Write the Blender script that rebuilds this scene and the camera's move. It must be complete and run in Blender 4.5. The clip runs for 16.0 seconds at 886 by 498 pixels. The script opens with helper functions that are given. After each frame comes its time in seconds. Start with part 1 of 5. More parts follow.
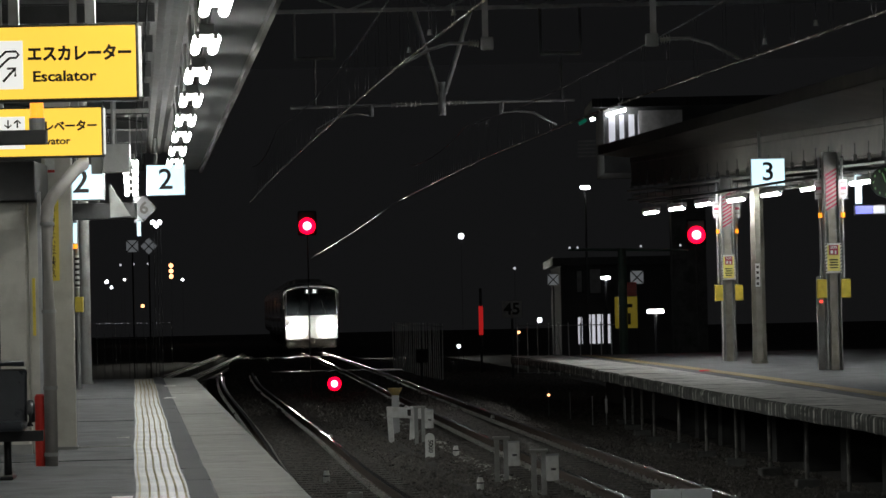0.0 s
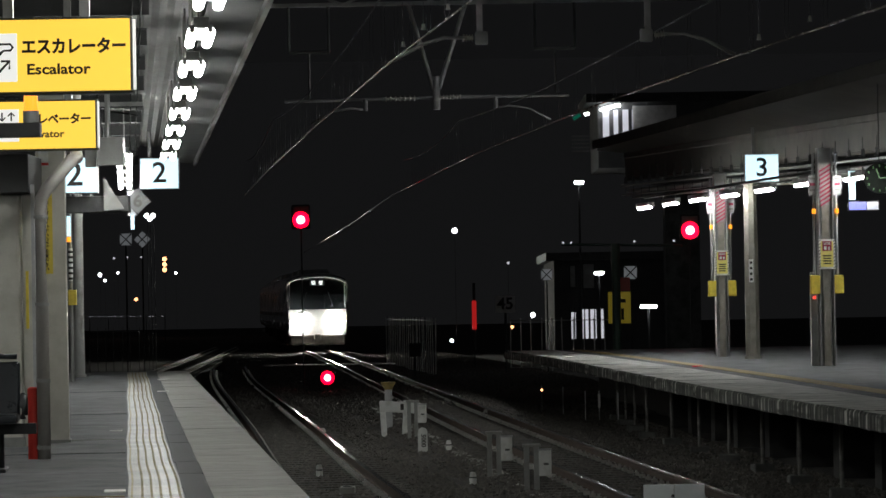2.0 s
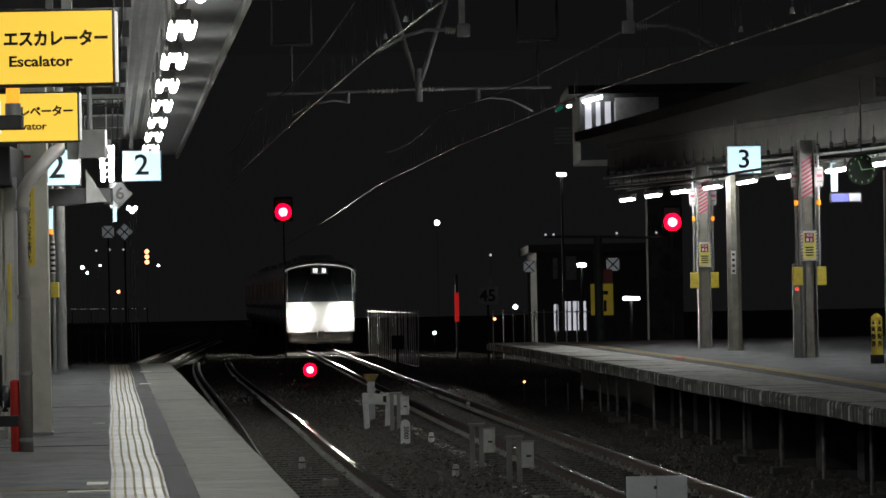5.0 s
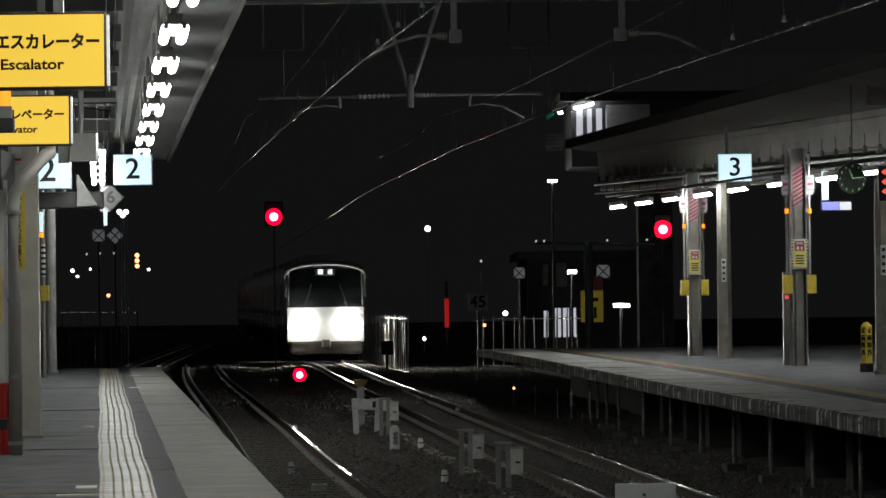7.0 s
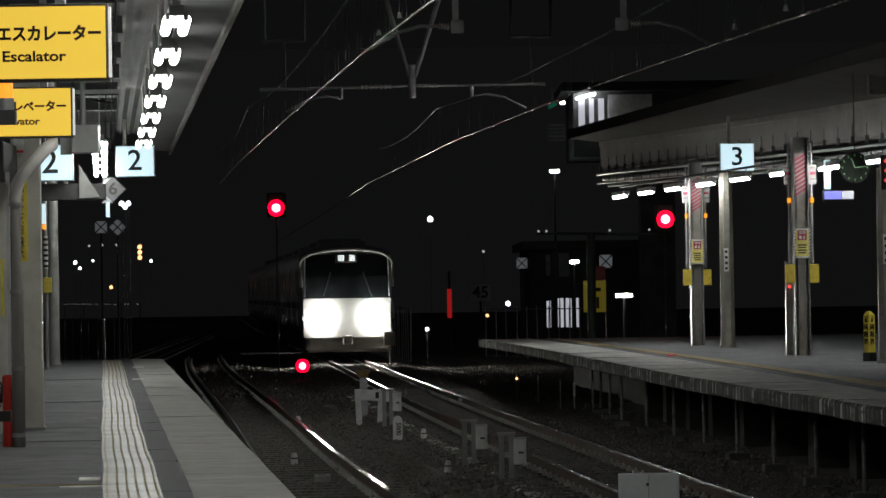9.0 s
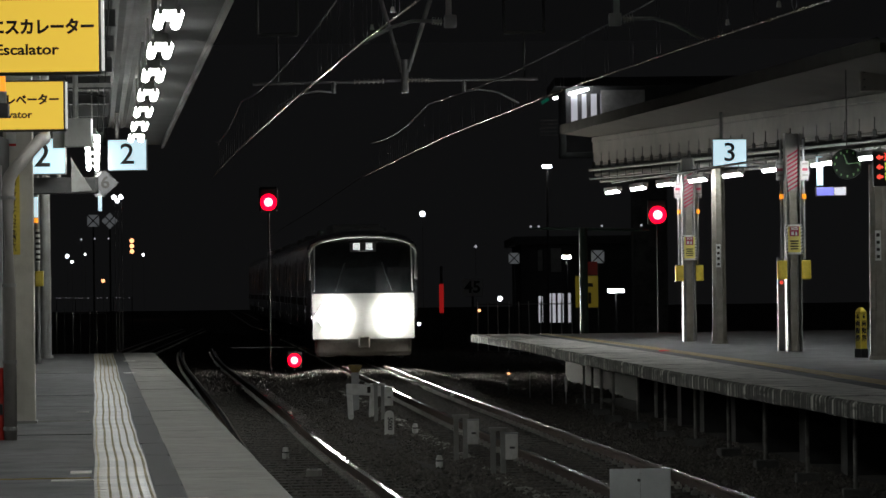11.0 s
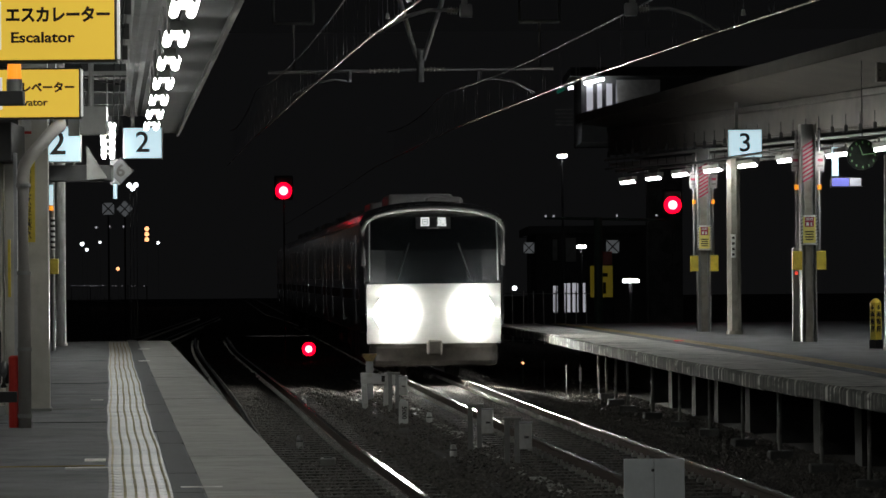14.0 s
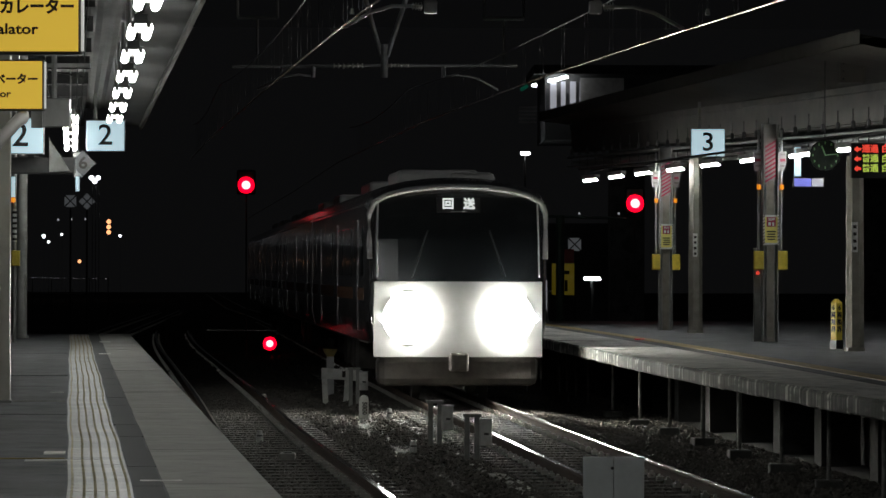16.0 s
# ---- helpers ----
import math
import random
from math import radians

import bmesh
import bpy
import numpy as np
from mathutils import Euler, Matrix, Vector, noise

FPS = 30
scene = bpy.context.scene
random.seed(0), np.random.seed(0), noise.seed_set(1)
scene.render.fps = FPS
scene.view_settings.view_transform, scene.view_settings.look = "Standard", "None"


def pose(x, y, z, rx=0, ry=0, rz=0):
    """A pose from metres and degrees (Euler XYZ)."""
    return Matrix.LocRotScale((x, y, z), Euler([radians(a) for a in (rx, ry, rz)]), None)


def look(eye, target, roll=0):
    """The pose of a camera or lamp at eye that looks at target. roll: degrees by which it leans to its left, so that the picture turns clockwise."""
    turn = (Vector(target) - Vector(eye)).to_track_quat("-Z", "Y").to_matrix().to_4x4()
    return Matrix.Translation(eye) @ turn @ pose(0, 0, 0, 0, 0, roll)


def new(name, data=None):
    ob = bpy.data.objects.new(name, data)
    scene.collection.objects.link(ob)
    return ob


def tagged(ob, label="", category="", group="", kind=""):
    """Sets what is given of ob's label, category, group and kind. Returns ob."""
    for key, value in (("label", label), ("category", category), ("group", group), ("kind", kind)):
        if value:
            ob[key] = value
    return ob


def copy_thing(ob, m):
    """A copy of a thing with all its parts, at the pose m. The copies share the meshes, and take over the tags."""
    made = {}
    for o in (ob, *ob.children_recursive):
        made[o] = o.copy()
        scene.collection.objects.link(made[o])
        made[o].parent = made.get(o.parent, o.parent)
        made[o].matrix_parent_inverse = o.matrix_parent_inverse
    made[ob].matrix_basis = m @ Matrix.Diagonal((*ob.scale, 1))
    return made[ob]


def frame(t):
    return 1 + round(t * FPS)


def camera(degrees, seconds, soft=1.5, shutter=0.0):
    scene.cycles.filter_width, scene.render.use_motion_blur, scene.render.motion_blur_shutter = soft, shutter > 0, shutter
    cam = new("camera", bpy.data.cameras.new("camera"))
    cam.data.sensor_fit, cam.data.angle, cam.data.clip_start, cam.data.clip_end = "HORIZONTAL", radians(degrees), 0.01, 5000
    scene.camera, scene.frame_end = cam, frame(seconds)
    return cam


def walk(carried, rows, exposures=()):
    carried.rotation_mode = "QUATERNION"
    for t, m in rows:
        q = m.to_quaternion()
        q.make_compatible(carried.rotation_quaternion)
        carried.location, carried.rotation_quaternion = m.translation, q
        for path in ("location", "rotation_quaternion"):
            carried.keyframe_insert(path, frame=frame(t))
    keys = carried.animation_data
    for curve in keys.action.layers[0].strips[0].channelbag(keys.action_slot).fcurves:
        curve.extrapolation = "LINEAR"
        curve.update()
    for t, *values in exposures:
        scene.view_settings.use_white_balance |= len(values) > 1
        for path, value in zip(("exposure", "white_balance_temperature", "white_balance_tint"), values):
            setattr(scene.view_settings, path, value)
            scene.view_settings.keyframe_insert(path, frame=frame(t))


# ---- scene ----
EYE = Vector((0.0, 0.0, 1.2))
RAIL = -0.88


def aim(yaw, pitch, roll):
    a, p = radians(yaw), radians(pitch)
    return look(EYE, EYE + Vector((math.sin(a) * math.cos(p), math.cos(a) * math.cos(p), math.sin(p))), roll)


cam = camera(14.187, 16.0)
VIEW = [(0.0, 0.0, 0.976, -1.243), (0.5, 0.095, 1.001, -1.243), (1.0, 0.082, 0.96, -1.194), (1.5, 0.053, 0.926, -1.161),
        (2.0, 0.102, 0.885, -1.021), (2.5, 0.206, 0.909, -0.884), (3.0, 0.3, 0.887, -1.092), (3.5, 0.326, 0.802, -1.198),
        (6.0, 0.452, 0.749, -0.855), (6.5, 0.495, 0.836, -0.726), (7.0, 0.537, 0.844, -0.711), (7.5, 0.528, 0.785, -0.661),
        (8.0, 0.508, 0.706, -0.727), (8.5, 0.495, 0.672, -0.781), (9.0, 0.495, 0.692, -0.906), (11.5, 0.634, 0.598, -0.682),
        (12.0, 0.62, 0.627, -0.819), (12.5, 0.564, 0.665, -0.877), (13.0, 0.412, 0.625, -0.873), (13.5, 0.33, 0.522, -0.632),
        (14.0, 0.379, 0.437, -0.482), (14.5, 0.519, 0.4, -0.26), (15.0, 0.751, 0.378, 0.038), (15.5, 0.929, 0.382, 0.026),
        (16.0, 0.99, 0.374, 0.123)]
walk(cam, [(t, aim(a, p, r)) for t, a, p, r in VIEW],
     [(0.0, 0.1), (3.5, 0.05), (6.0, -0.1), (9.0, -0.28), (12.5, -0.5), (14.5, -0.65), (16.0, -0.9)])

# night sky: a faint town glow
world = bpy.data.worlds.new("night")
scene.world = world
world.use_nodes = True
world.node_tree.nodes["Background"].inputs[0].default_value = (0.61, 0.62, 0.65, 1)
world.node_tree.nodes["Background"].inputs[1].default_value = 0.0085


# ---- materials ----
def mat(name, color, rough=0.6, metal=0.0, vary=0.25, scale=3.0, bump=0.15, fine=60.0, dirt=None, dirt_amount=0.0, spec=0.5, rand=0.0):
    m = bpy.data.materials.new(name)
    m.use_nodes = True
    t = m.node_tree
    n, lk = t.nodes, t.links
    b = n["Principled BSDF"]
    b.inputs["Roughness"].default_value = rough
    b.inputs["Metallic"].default_value = metal
    b.inputs["Specular IOR Level"].default_value = spec
    co = n.new("ShaderNodeTexCoord")
    info = n.new("ShaderNodeObjectInfo")
    add = n.new("ShaderNodeVectorMath")
    add.operation = "ADD"
    lk.new(co.outputs["Object"], add.inputs[0])
    lk.new(info.outputs["Random"], add.inputs[1])
    big = n.new("ShaderNodeTexNoise")
    big.inputs["Scale"].default_value = scale
    big.inputs["Detail"].default_value = 6
    big.inputs["Roughness"].default_value = 0.65
    small = n.new("ShaderNodeTexNoise")
    small.inputs["Scale"].default_value = fine
    small.inputs["Detail"].default_value = 3
    lk.new(add.outputs[0], big.inputs["Vector"])
    lk.new(add.outputs[0], small.inputs["Vector"])
    ramp = n.new("ShaderNodeMapRange")
    ramp.inputs[1].default_value, ramp.inputs[2].default_value = 0.3, 0.7
    ramp.inputs[3].default_value, ramp.inputs[4].default_value = 1 - vary, 1 + vary
    lk.new(big.outputs["Fac"], ramp.inputs[0])
    ramp2 = n.new("ShaderNodeMapRange")
    ramp2.inputs[3].default_value, ramp2.inputs[4].default_value = 1 - vary * 0.6, 1 + vary * 0.6
    lk.new(small.outputs["Fac"], ramp2.inputs[0])
    mul = n.new("ShaderNodeMath")
    mul.operation = "MULTIPLY"
    lk.new(ramp.outputs[0], mul.inputs[0])
    lk.new(ramp2.outputs[0], mul.inputs[1])
    each = n.new("ShaderNodeMapRange")
    each.inputs[3].default_value, each.inputs[4].default_value = 1 - rand, 1 + rand
    lk.new(info.outputs["Random"], each.inputs[0])
    mul2 = n.new("ShaderNodeMath")
    mul2.operation = "MULTIPLY"
    lk.new(mul.outputs[0], mul2.inputs[0])
    lk.new(each.outputs[0], mul2.inputs[1])
    sc = n.new("ShaderNodeVectorMath")
    sc.operation = "SCALE"
    sc.inputs[0].default_value = color
    lk.new(mul2.outputs[0], sc.inputs["Scale"])
    out = sc.outputs[0]
    if dirt:
        dn = n.new("ShaderNodeTexNoise")
        dn.inputs["Scale"].default_value = scale * 2.3
        dn.inputs["Detail"].default_value = 8
        lk.new(add.outputs[0], dn.inputs["Vector"])
        dr = n.new("ShaderNodeMapRange")
        dr.inputs[1].default_value, dr.inputs[2].default_value = 0.48, 0.68
        dr.inputs[4].default_value = dirt_amount
        lk.new(dn.outputs["Fac"], dr.inputs[0])
        mix = n.new("ShaderNodeMix")
        mix.data_type = "RGBA"
        lk.new(dr.outputs[0], mix.inputs["Factor"])
        lk.new(out, mix.inputs["A"])
        mix.inputs["B"].default_value = (*dirt, 1)
        out = mix.outputs["Result"]
    lk.new(out, b.inputs["Base Color"])
    rr = n.new("ShaderNodeMapRange")
    rr.inputs[3].default_value, rr.inputs[4].default_value = max(rough - 0.12, 0.03), min(rough + 0.12, 1)
    lk.new(big.outputs["Fac"], rr.inputs[0])
    lk.new(rr.outputs[0], b.inputs["Roughness"])
    if bump:
        bp = n.new("ShaderNodeBump")
        bp.inputs["Strength"].default_value = bump
        bp.inputs["Distance"].default_value = 0.01
        lk.new(small.outputs["Fac"], bp.inputs["Height"])
        lk.new(bp.outputs[0], b.inputs["Normal"])
    return m


def glow(name, color, strength):
    m = bpy.data.materials.new(name)
    m.use_nodes = True
    b = m.node_tree.nodes["Principled BSDF"]
    b.inputs["Base Color"].default_value = (*[c * 0.3 for c in color], 1)
    b.inputs["Emission Color"].default_value = (*color, 1)
    b.inputs["Emission Strength"].default_value = strength
    b.inputs["Roughness"].default_value = 0.3
    return m


M_ASPHALT = mat("platform asphalt", (0.112, 0.115, 0.122), 0.7, vary=0.45, scale=1.3, bump=0.4, fine=90, dirt=(0.045, 0.047, 0.052), dirt_amount=0.85)
M_SLAB = mat("edge concrete", (0.31, 0.305, 0.285), 0.8, vary=0.2, scale=1.8, bump=0.3, fine=70, dirt=(0.2, 0.2, 0.19), dirt_amount=0.6, rand=0.04)
# slab tops are coloured paler for the lamp light they catch
M_SLAB_TOP = mat("pale worn concrete with top light in its tone", (0.7, 0.69, 0.66), 0.75, vary=0.25, scale=2.2, bump=0.4, fine=60, dirt=(0.3, 0.29, 0.27), dirt_amount=0.7, rand=0.1)
# the shade below the platform deck is put into this colour
M_UNDERSHADE = mat("pier concrete with shade in its colour", (0.035, 0.034, 0.033), 0.95, vary=0.4, scale=2, bump=0.4, dirt=(0.02, 0.02, 0.019), dirt_amount=0.7)
M_PIER = mat("mottled grey concrete post", (0.17, 0.165, 0.155), 0.8, vary=0.4, scale=5, bump=0.4, dirt=(0.07, 0.065, 0.06), dirt_amount=0.8)


def streaked():
    """Old concrete with white lime runs and dark moss, drawn out downwards."""
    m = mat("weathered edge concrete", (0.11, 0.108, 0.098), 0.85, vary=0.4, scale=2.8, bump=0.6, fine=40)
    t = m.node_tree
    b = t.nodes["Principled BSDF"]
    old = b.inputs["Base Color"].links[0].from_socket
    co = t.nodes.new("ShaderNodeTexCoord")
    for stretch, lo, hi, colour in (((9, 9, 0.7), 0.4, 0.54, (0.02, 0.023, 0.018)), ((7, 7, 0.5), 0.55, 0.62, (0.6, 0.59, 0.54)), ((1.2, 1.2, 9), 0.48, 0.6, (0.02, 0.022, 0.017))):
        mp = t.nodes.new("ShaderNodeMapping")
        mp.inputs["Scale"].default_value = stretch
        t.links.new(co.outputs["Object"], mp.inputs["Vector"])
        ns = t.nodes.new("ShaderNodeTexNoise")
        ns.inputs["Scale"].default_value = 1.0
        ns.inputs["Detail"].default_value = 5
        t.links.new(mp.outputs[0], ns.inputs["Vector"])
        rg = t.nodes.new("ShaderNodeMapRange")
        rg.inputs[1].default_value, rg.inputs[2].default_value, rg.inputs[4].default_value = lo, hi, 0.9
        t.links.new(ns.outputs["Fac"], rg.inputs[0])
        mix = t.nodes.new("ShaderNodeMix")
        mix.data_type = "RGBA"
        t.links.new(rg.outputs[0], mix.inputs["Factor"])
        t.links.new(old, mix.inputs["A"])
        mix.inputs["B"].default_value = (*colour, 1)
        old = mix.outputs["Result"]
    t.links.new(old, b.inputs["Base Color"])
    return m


M_SLAB_OLD = streaked()
M_CONCRETE = mat("dark stained concrete", (0.1, 0.1, 0.095), 0.9, vary=0.4, scale=1.6, bump=0.5, fine=30, dirt=(0.05, 0.05, 0.045), dirt_amount=0.8)
M_TACTILE = mat("worn grey tactile block", (0.26, 0.245, 0.21), 0.36, vary=0.4, scale=5, bump=0.2, dirt=(0.2, 0.19, 0.16), dirt_amount=0.8, rand=0.3)
M_RIB = mat("yellow tactile rib", (0.31, 0.26, 0.14), 0.6, vary=0.4, scale=4, bump=0.2, dirt=(0.2, 0.15, 0.06), dirt_amount=0.7, rand=0.2)
M_TACTILE_DULL = mat("dull yellow tactile block", (0.34, 0.25, 0.09), 0.7, vary=0.3, scale=4, bump=0.3, dirt=(0.2, 0.17, 0.11), dirt_amount=0.7)
M_BALLAST = mat("ballast", (0.036, 0.032, 0.029), 0.95, vary=0.5, scale=2.0, bump=1.0, fine=26, dirt=(0.03, 0.027, 0.024), dirt_amount=0.7)
M_EARTH = mat("dark earth", (0.05, 0.048, 0.043), 0.95, vary=0.5, scale=0.4, bump=0.6, fine=9)
M_RAIL = mat("polished rail head", (0.66, 0.64, 0.61), 0.14, 1.0, vary=0.1, scale=8, bump=0.03)
M_RUST = mat("rusty rail web", (0.05, 0.032, 0.023), 0.8, 0.2, vary=0.4, scale=9, bump=0.3)
M_SLEEPER = mat("concrete sleeper", (0.045, 0.041, 0.036), 0.8, vary=0.3, scale=4, bump=0.4, dirt=(0.05, 0.04, 0.032), dirt_amount=0.7)
M_STEEL = mat("zinc clip steel", (0.7, 0.69, 0.66), 0.3, 0.9, vary=0.2, scale=20)
# cream set darker to offset the strong tubes close to the poles
M_POLE = mat("toned-down cream pole paint", (0.25, 0.235, 0.2), 0.45, vary=0.2, scale=2.5, bump=0.08, dirt=(0.15, 0.13, 0.1), dirt_amount=0.6)
M_CREAM = mat("cream painted steel", (0.6, 0.58, 0.52), 0.38, vary=0.1, scale=1.5, bump=0.05, dirt=(0.34, 0.32, 0.27), dirt_amount=0.5)
M_GREYPAINT = mat("grey painted steel", (0.3, 0.3, 0.29), 0.34, vary=0.15, scale=2, bump=0.06, dirt=(0.18, 0.17, 0.15), dirt_amount=0.5)
M_PIPE = mat("grey plastic pipe", (0.32, 0.3, 0.28), 0.5, vary=0.12, scale=2, bump=0.05)
M_DARK = mat("dark painted steel", (0.05, 0.05, 0.05), 0.55, vary=0.3, scale=3, bump=0.1)
M_ROOF = mat("corrugated roof underside", (0.1, 0.098, 0.093), 0.7, vary=0.25, scale=0.8, bump=0.15, dirt=(0.07, 0.065, 0.06), dirt_amount=0.7)
M_FASCIA = mat("dark corrugated fascia", (0.085, 0.078, 0.072), 0.7, vary=0.3, scale=1.5, bump=0.1)
M_MATT = mat("matt black conduit", (0.018, 0.018, 0.018), 0.95, vary=0.2, bump=0, spec=0.1)
M_BOARD = mat("smooth grey board", (0.06, 0.06, 0.06), 0.9, vary=0.25, scale=0.7, bump=0.08, dirt=(0.04, 0.04, 0.04), dirt_amount=0.6, spec=0.2)
M_EAVE = mat("dim brown-grey eave sheet", (0.1, 0.09, 0.08), 0.8, vary=0.25, scale=0.6, bump=0.2, dirt=(0.08, 0.072, 0.065), dirt_amount=0.7)
M_ROOF_R = mat("grey canopy girder", (0.15, 0.138, 0.125), 0.75, vary=0.25, scale=0.7, bump=0.2, dirt=(0.1, 0.095, 0.09), dirt_amount=0.7)
M_BLACK = mat("black", (0.015, 0.015, 0.016), 0.4, vary=0.2, scale=5, bump=0.05)
M_LEATHER = mat("black seat vinyl", (0.02, 0.023, 0.028), 0.3, vary=0.2, scale=6, bump=0.1)
M_WHITE = mat("white paint", (0.72, 0.72, 0.7), 0.5, vary=0.1, scale=4, bump=0.1, dirt=(0.4, 0.38, 0.34), dirt_amount=0.5)
M_YELLOW = mat("yellow enamel", (0.75, 0.58, 0.07), 0.45, vary=0.12, scale=4, bump=0.05, dirt=(0.45, 0.32, 0.05), dirt_amount=0.4)
M_RED = mat("red enamel", (0.55, 0.03, 0.02), 0.4, vary=0.1, scale=4, bump=0.05)
M_INK = mat("dark lettering", (0.02, 0.015, 0.012), 0.6, vary=0.05, bump=0)
M_WIRE = mat("copper wire", (0.5, 0.42, 0.34), 0.25, 1.0, vary=0.1, bump=0)
M_CABLE = mat("weathered cable", (0.2, 0.2, 0.2), 0.5, 0.6, vary=0.1, bump=0)
M_GALV = mat("galvanised steel", (0.42, 0.42, 0.43), 0.5, 0.3, vary=0.2, scale=5, bump=0.08)
M_PORCELAIN = mat("white porcelain insulator", (0.7, 0.68, 0.64), 0.2, vary=0.1, scale=8, bump=0)
M_GREEN = mat("dark green paint", (0.05, 0.09, 0.07), 0.5, vary=0.2, scale=3, bump=0.06)
M_BODY = mat("stainless train body", (0.45, 0.45, 0.47), 0.2, 0.95, vary=0.08, scale=2, bump=0.02)
M_STRIP = mat("dark bitumen", (0.046, 0.047, 0.051), 0.7, vary=0.35, scale=3, bump=0.4, fine=90)
M_TROUGH = mat("grey trough concrete", (0.3, 0.29, 0.265), 0.85, vary=0.3, scale=3, bump=0.4, rand=0.2)
M_NOSE = mat("grey train nose", (0.22, 0.22, 0.22), 0.4, vary=0.1, scale=2, bump=0.03)
M_BROW = mat("pale grey cab moulding", (0.3, 0.3, 0.3), 0.35, vary=0.1, scale=3, bump=0.02)
M_BODYWHITE = mat("white painted train front", (0.45, 0.45, 0.45), 0.35, vary=0.08, scale=2, bump=0.02)
M_GLASSDARK = mat("dark tinted glass", (0.012, 0.014, 0.016), 0.08, vary=0.05, bump=0, spec=0.7)
M_UNDER = mat("grimy underframe", (0.06, 0.055, 0.05), 0.8, 0.2, vary=0.4, scale=4, bump=0.3)
M_BROWN = mat("brown stripe", (0.12, 0.06, 0.035), 0.4, vary=0.1, bump=0)
M_BRICKDARK = mat("dark facade", (0.1, 0.1, 0.1), 0.85, vary=0.3, scale=0.5, bump=0.2)
G_TUBE = glow("fluorescent tube", (0.97, 1.0, 0.95), 41)
G_TUBE_3 = glow("raised platform tube", (0.97, 1.0, 0.97), 130)
G_TUBE_FAR = glow("distant tube", (0.93, 0.97, 1.0), 30)
G_SIGN = glow("lit sign face", (0.66, 0.9, 1.0), 1.15)
G_YELLOW = glow("lit yellow sign face", (1.0, 0.66, 0.075), 0.95)
G_PICTO = glow("lit white pictogram field", (1.0, 1.0, 0.95), 0.75)
G_HEAD = glow("headlight lens", (1.0, 1.0, 0.9), 140)
G_BEAM = glow("added headlight disc", (1.0, 0.98, 0.86), 700)
G_RED = glow("red signal lens with halo", (1.0, 0.0, 0.015), 5)
G_REDCORE = glow("painted burnt-out signal middle", (1.0, 0.72, 0.72), 3)
G_DEST = glow("destination display", (0.95, 1.0, 0.97), 1.6)
G_AMBER = glow("amber lamp", (1.0, 0.32, 0.02), 1.6)
G_ORANGE = glow("orange far lamp", (1.0, 0.42, 0.18), 3)
G_POINT = glow("white far lamp", (0.9, 0.95, 1.0), 5)
G_ROOM = glow("lit room", (0.85, 0.86, 0.95), 0.55)
G_BLUE = glow("lit blue sign", (0.25, 0.27, 0.9), 0.9)
G_LED_RED = glow("red led", (1.0, 0.08, 0.05), 1.6)
G_LED_GREEN = glow("yellow green led", (0.75, 0.95, 0.15), 0.9)


# ---- mesh helpers ----
def part(name, bm, material, parent=None, label=""):
    me = bpy.data.meshes.new(name)
    bm.to_mesh(me)
    bm.free()
    me.materials.append(material)
    ob = new(name, me)
    if parent:
        ob.parent = parent
    return tagged(ob, label)


def empty(name, m, label, category, group=""):
    ob = new(name)
    ob.empty_display_size = 0.1
    ob.matrix_basis = m
    return tagged(ob, label, category, group)


def box(bm, x, y, z, sx, sy, sz, m=None, bevel=0.0):
    r = bmesh.ops.create_cube(bm, size=1, matrix=(m or Matrix()) @ Matrix.Translation((x, y, z)) @ Matrix.Diagonal((sx, sy, sz, 1)))
    if bevel:
        edges = list({e for v in r["verts"] for e in v.link_edges})
        bmesh.ops.bevel(bm, geom=edges, offset=bevel, segments=2, profile=0.5, affect="EDGES")
    return bm


def rod(bm, a, b, r, seg=10, r2=None):
    a, b = Vector(a), Vector(b)
    d = b - a
    m = Matrix.Translation((a + b) / 2) @ d.to_track_quat("Z", "Y").to_matrix().to_4x4()
    bmesh.ops.create_cone(bm, cap_ends=True, segments=seg, radius1=r, radius2=r if r2 is None else r2, depth=d.length, matrix=m)
    return bm


def pipe(bm, points, r, seg=8):
    """A bent tube through the points."""
    rings = []
    pts = [Vector(p) for p in points]
    for i, p in enumerate(pts):
        d = (pts[min(i + 1, len(pts) - 1)] - pts[max(i - 1, 0)]).normalized()
        q = d.to_track_quat("Z", "Y")
        rings.append([bm.verts.new(p + q @ Vector((r * math.cos(6.28319 * k / seg), r * math.sin(6.28319 * k / seg), 0))) for k in range(seg)])
    for ra, rb in zip(rings, rings[1:]):
        for k in range(seg):
            f = bm.faces.new((ra[k], ra[(k + 1) % seg], rb[(k + 1) % seg], rb[k]))
            f.smooth = True
    bm.faces.new(rings[0][::-1])
    bm.faces.new(rings[-1])
    return bm


def sweep(bm, profile, path, closed=True):
    """A profile of (across, up) drawn along path points (x, y, z); across is to the path's right."""
    pts = [Vector(p) for p in path]
    rings = []
    for i, p in enumerate(pts):
        d = pts[min(i + 1, len(pts) - 1)] - pts[max(i - 1, 0)]
        n = Vector((d.y, -d.x, 0)).normalized()
        rings.append([bm.verts.new(p + n * a + Vector((0, 0, u))) for a, u in profile])
    k = len(profile)
    for ra, rb in zip(rings, rings[1:]):
        for j in range(k if closed else k - 1):
            bm.faces.new((ra[j], ra[(j + 1) % k], rb[(j + 1) % k], rb[j]))
    if closed:
        bm.faces.new(rings[0][::-1])
        bm.faces.new(rings[-1])
    bmesh.ops.recalc_face_normals(bm, faces=bm.faces)
    return bm


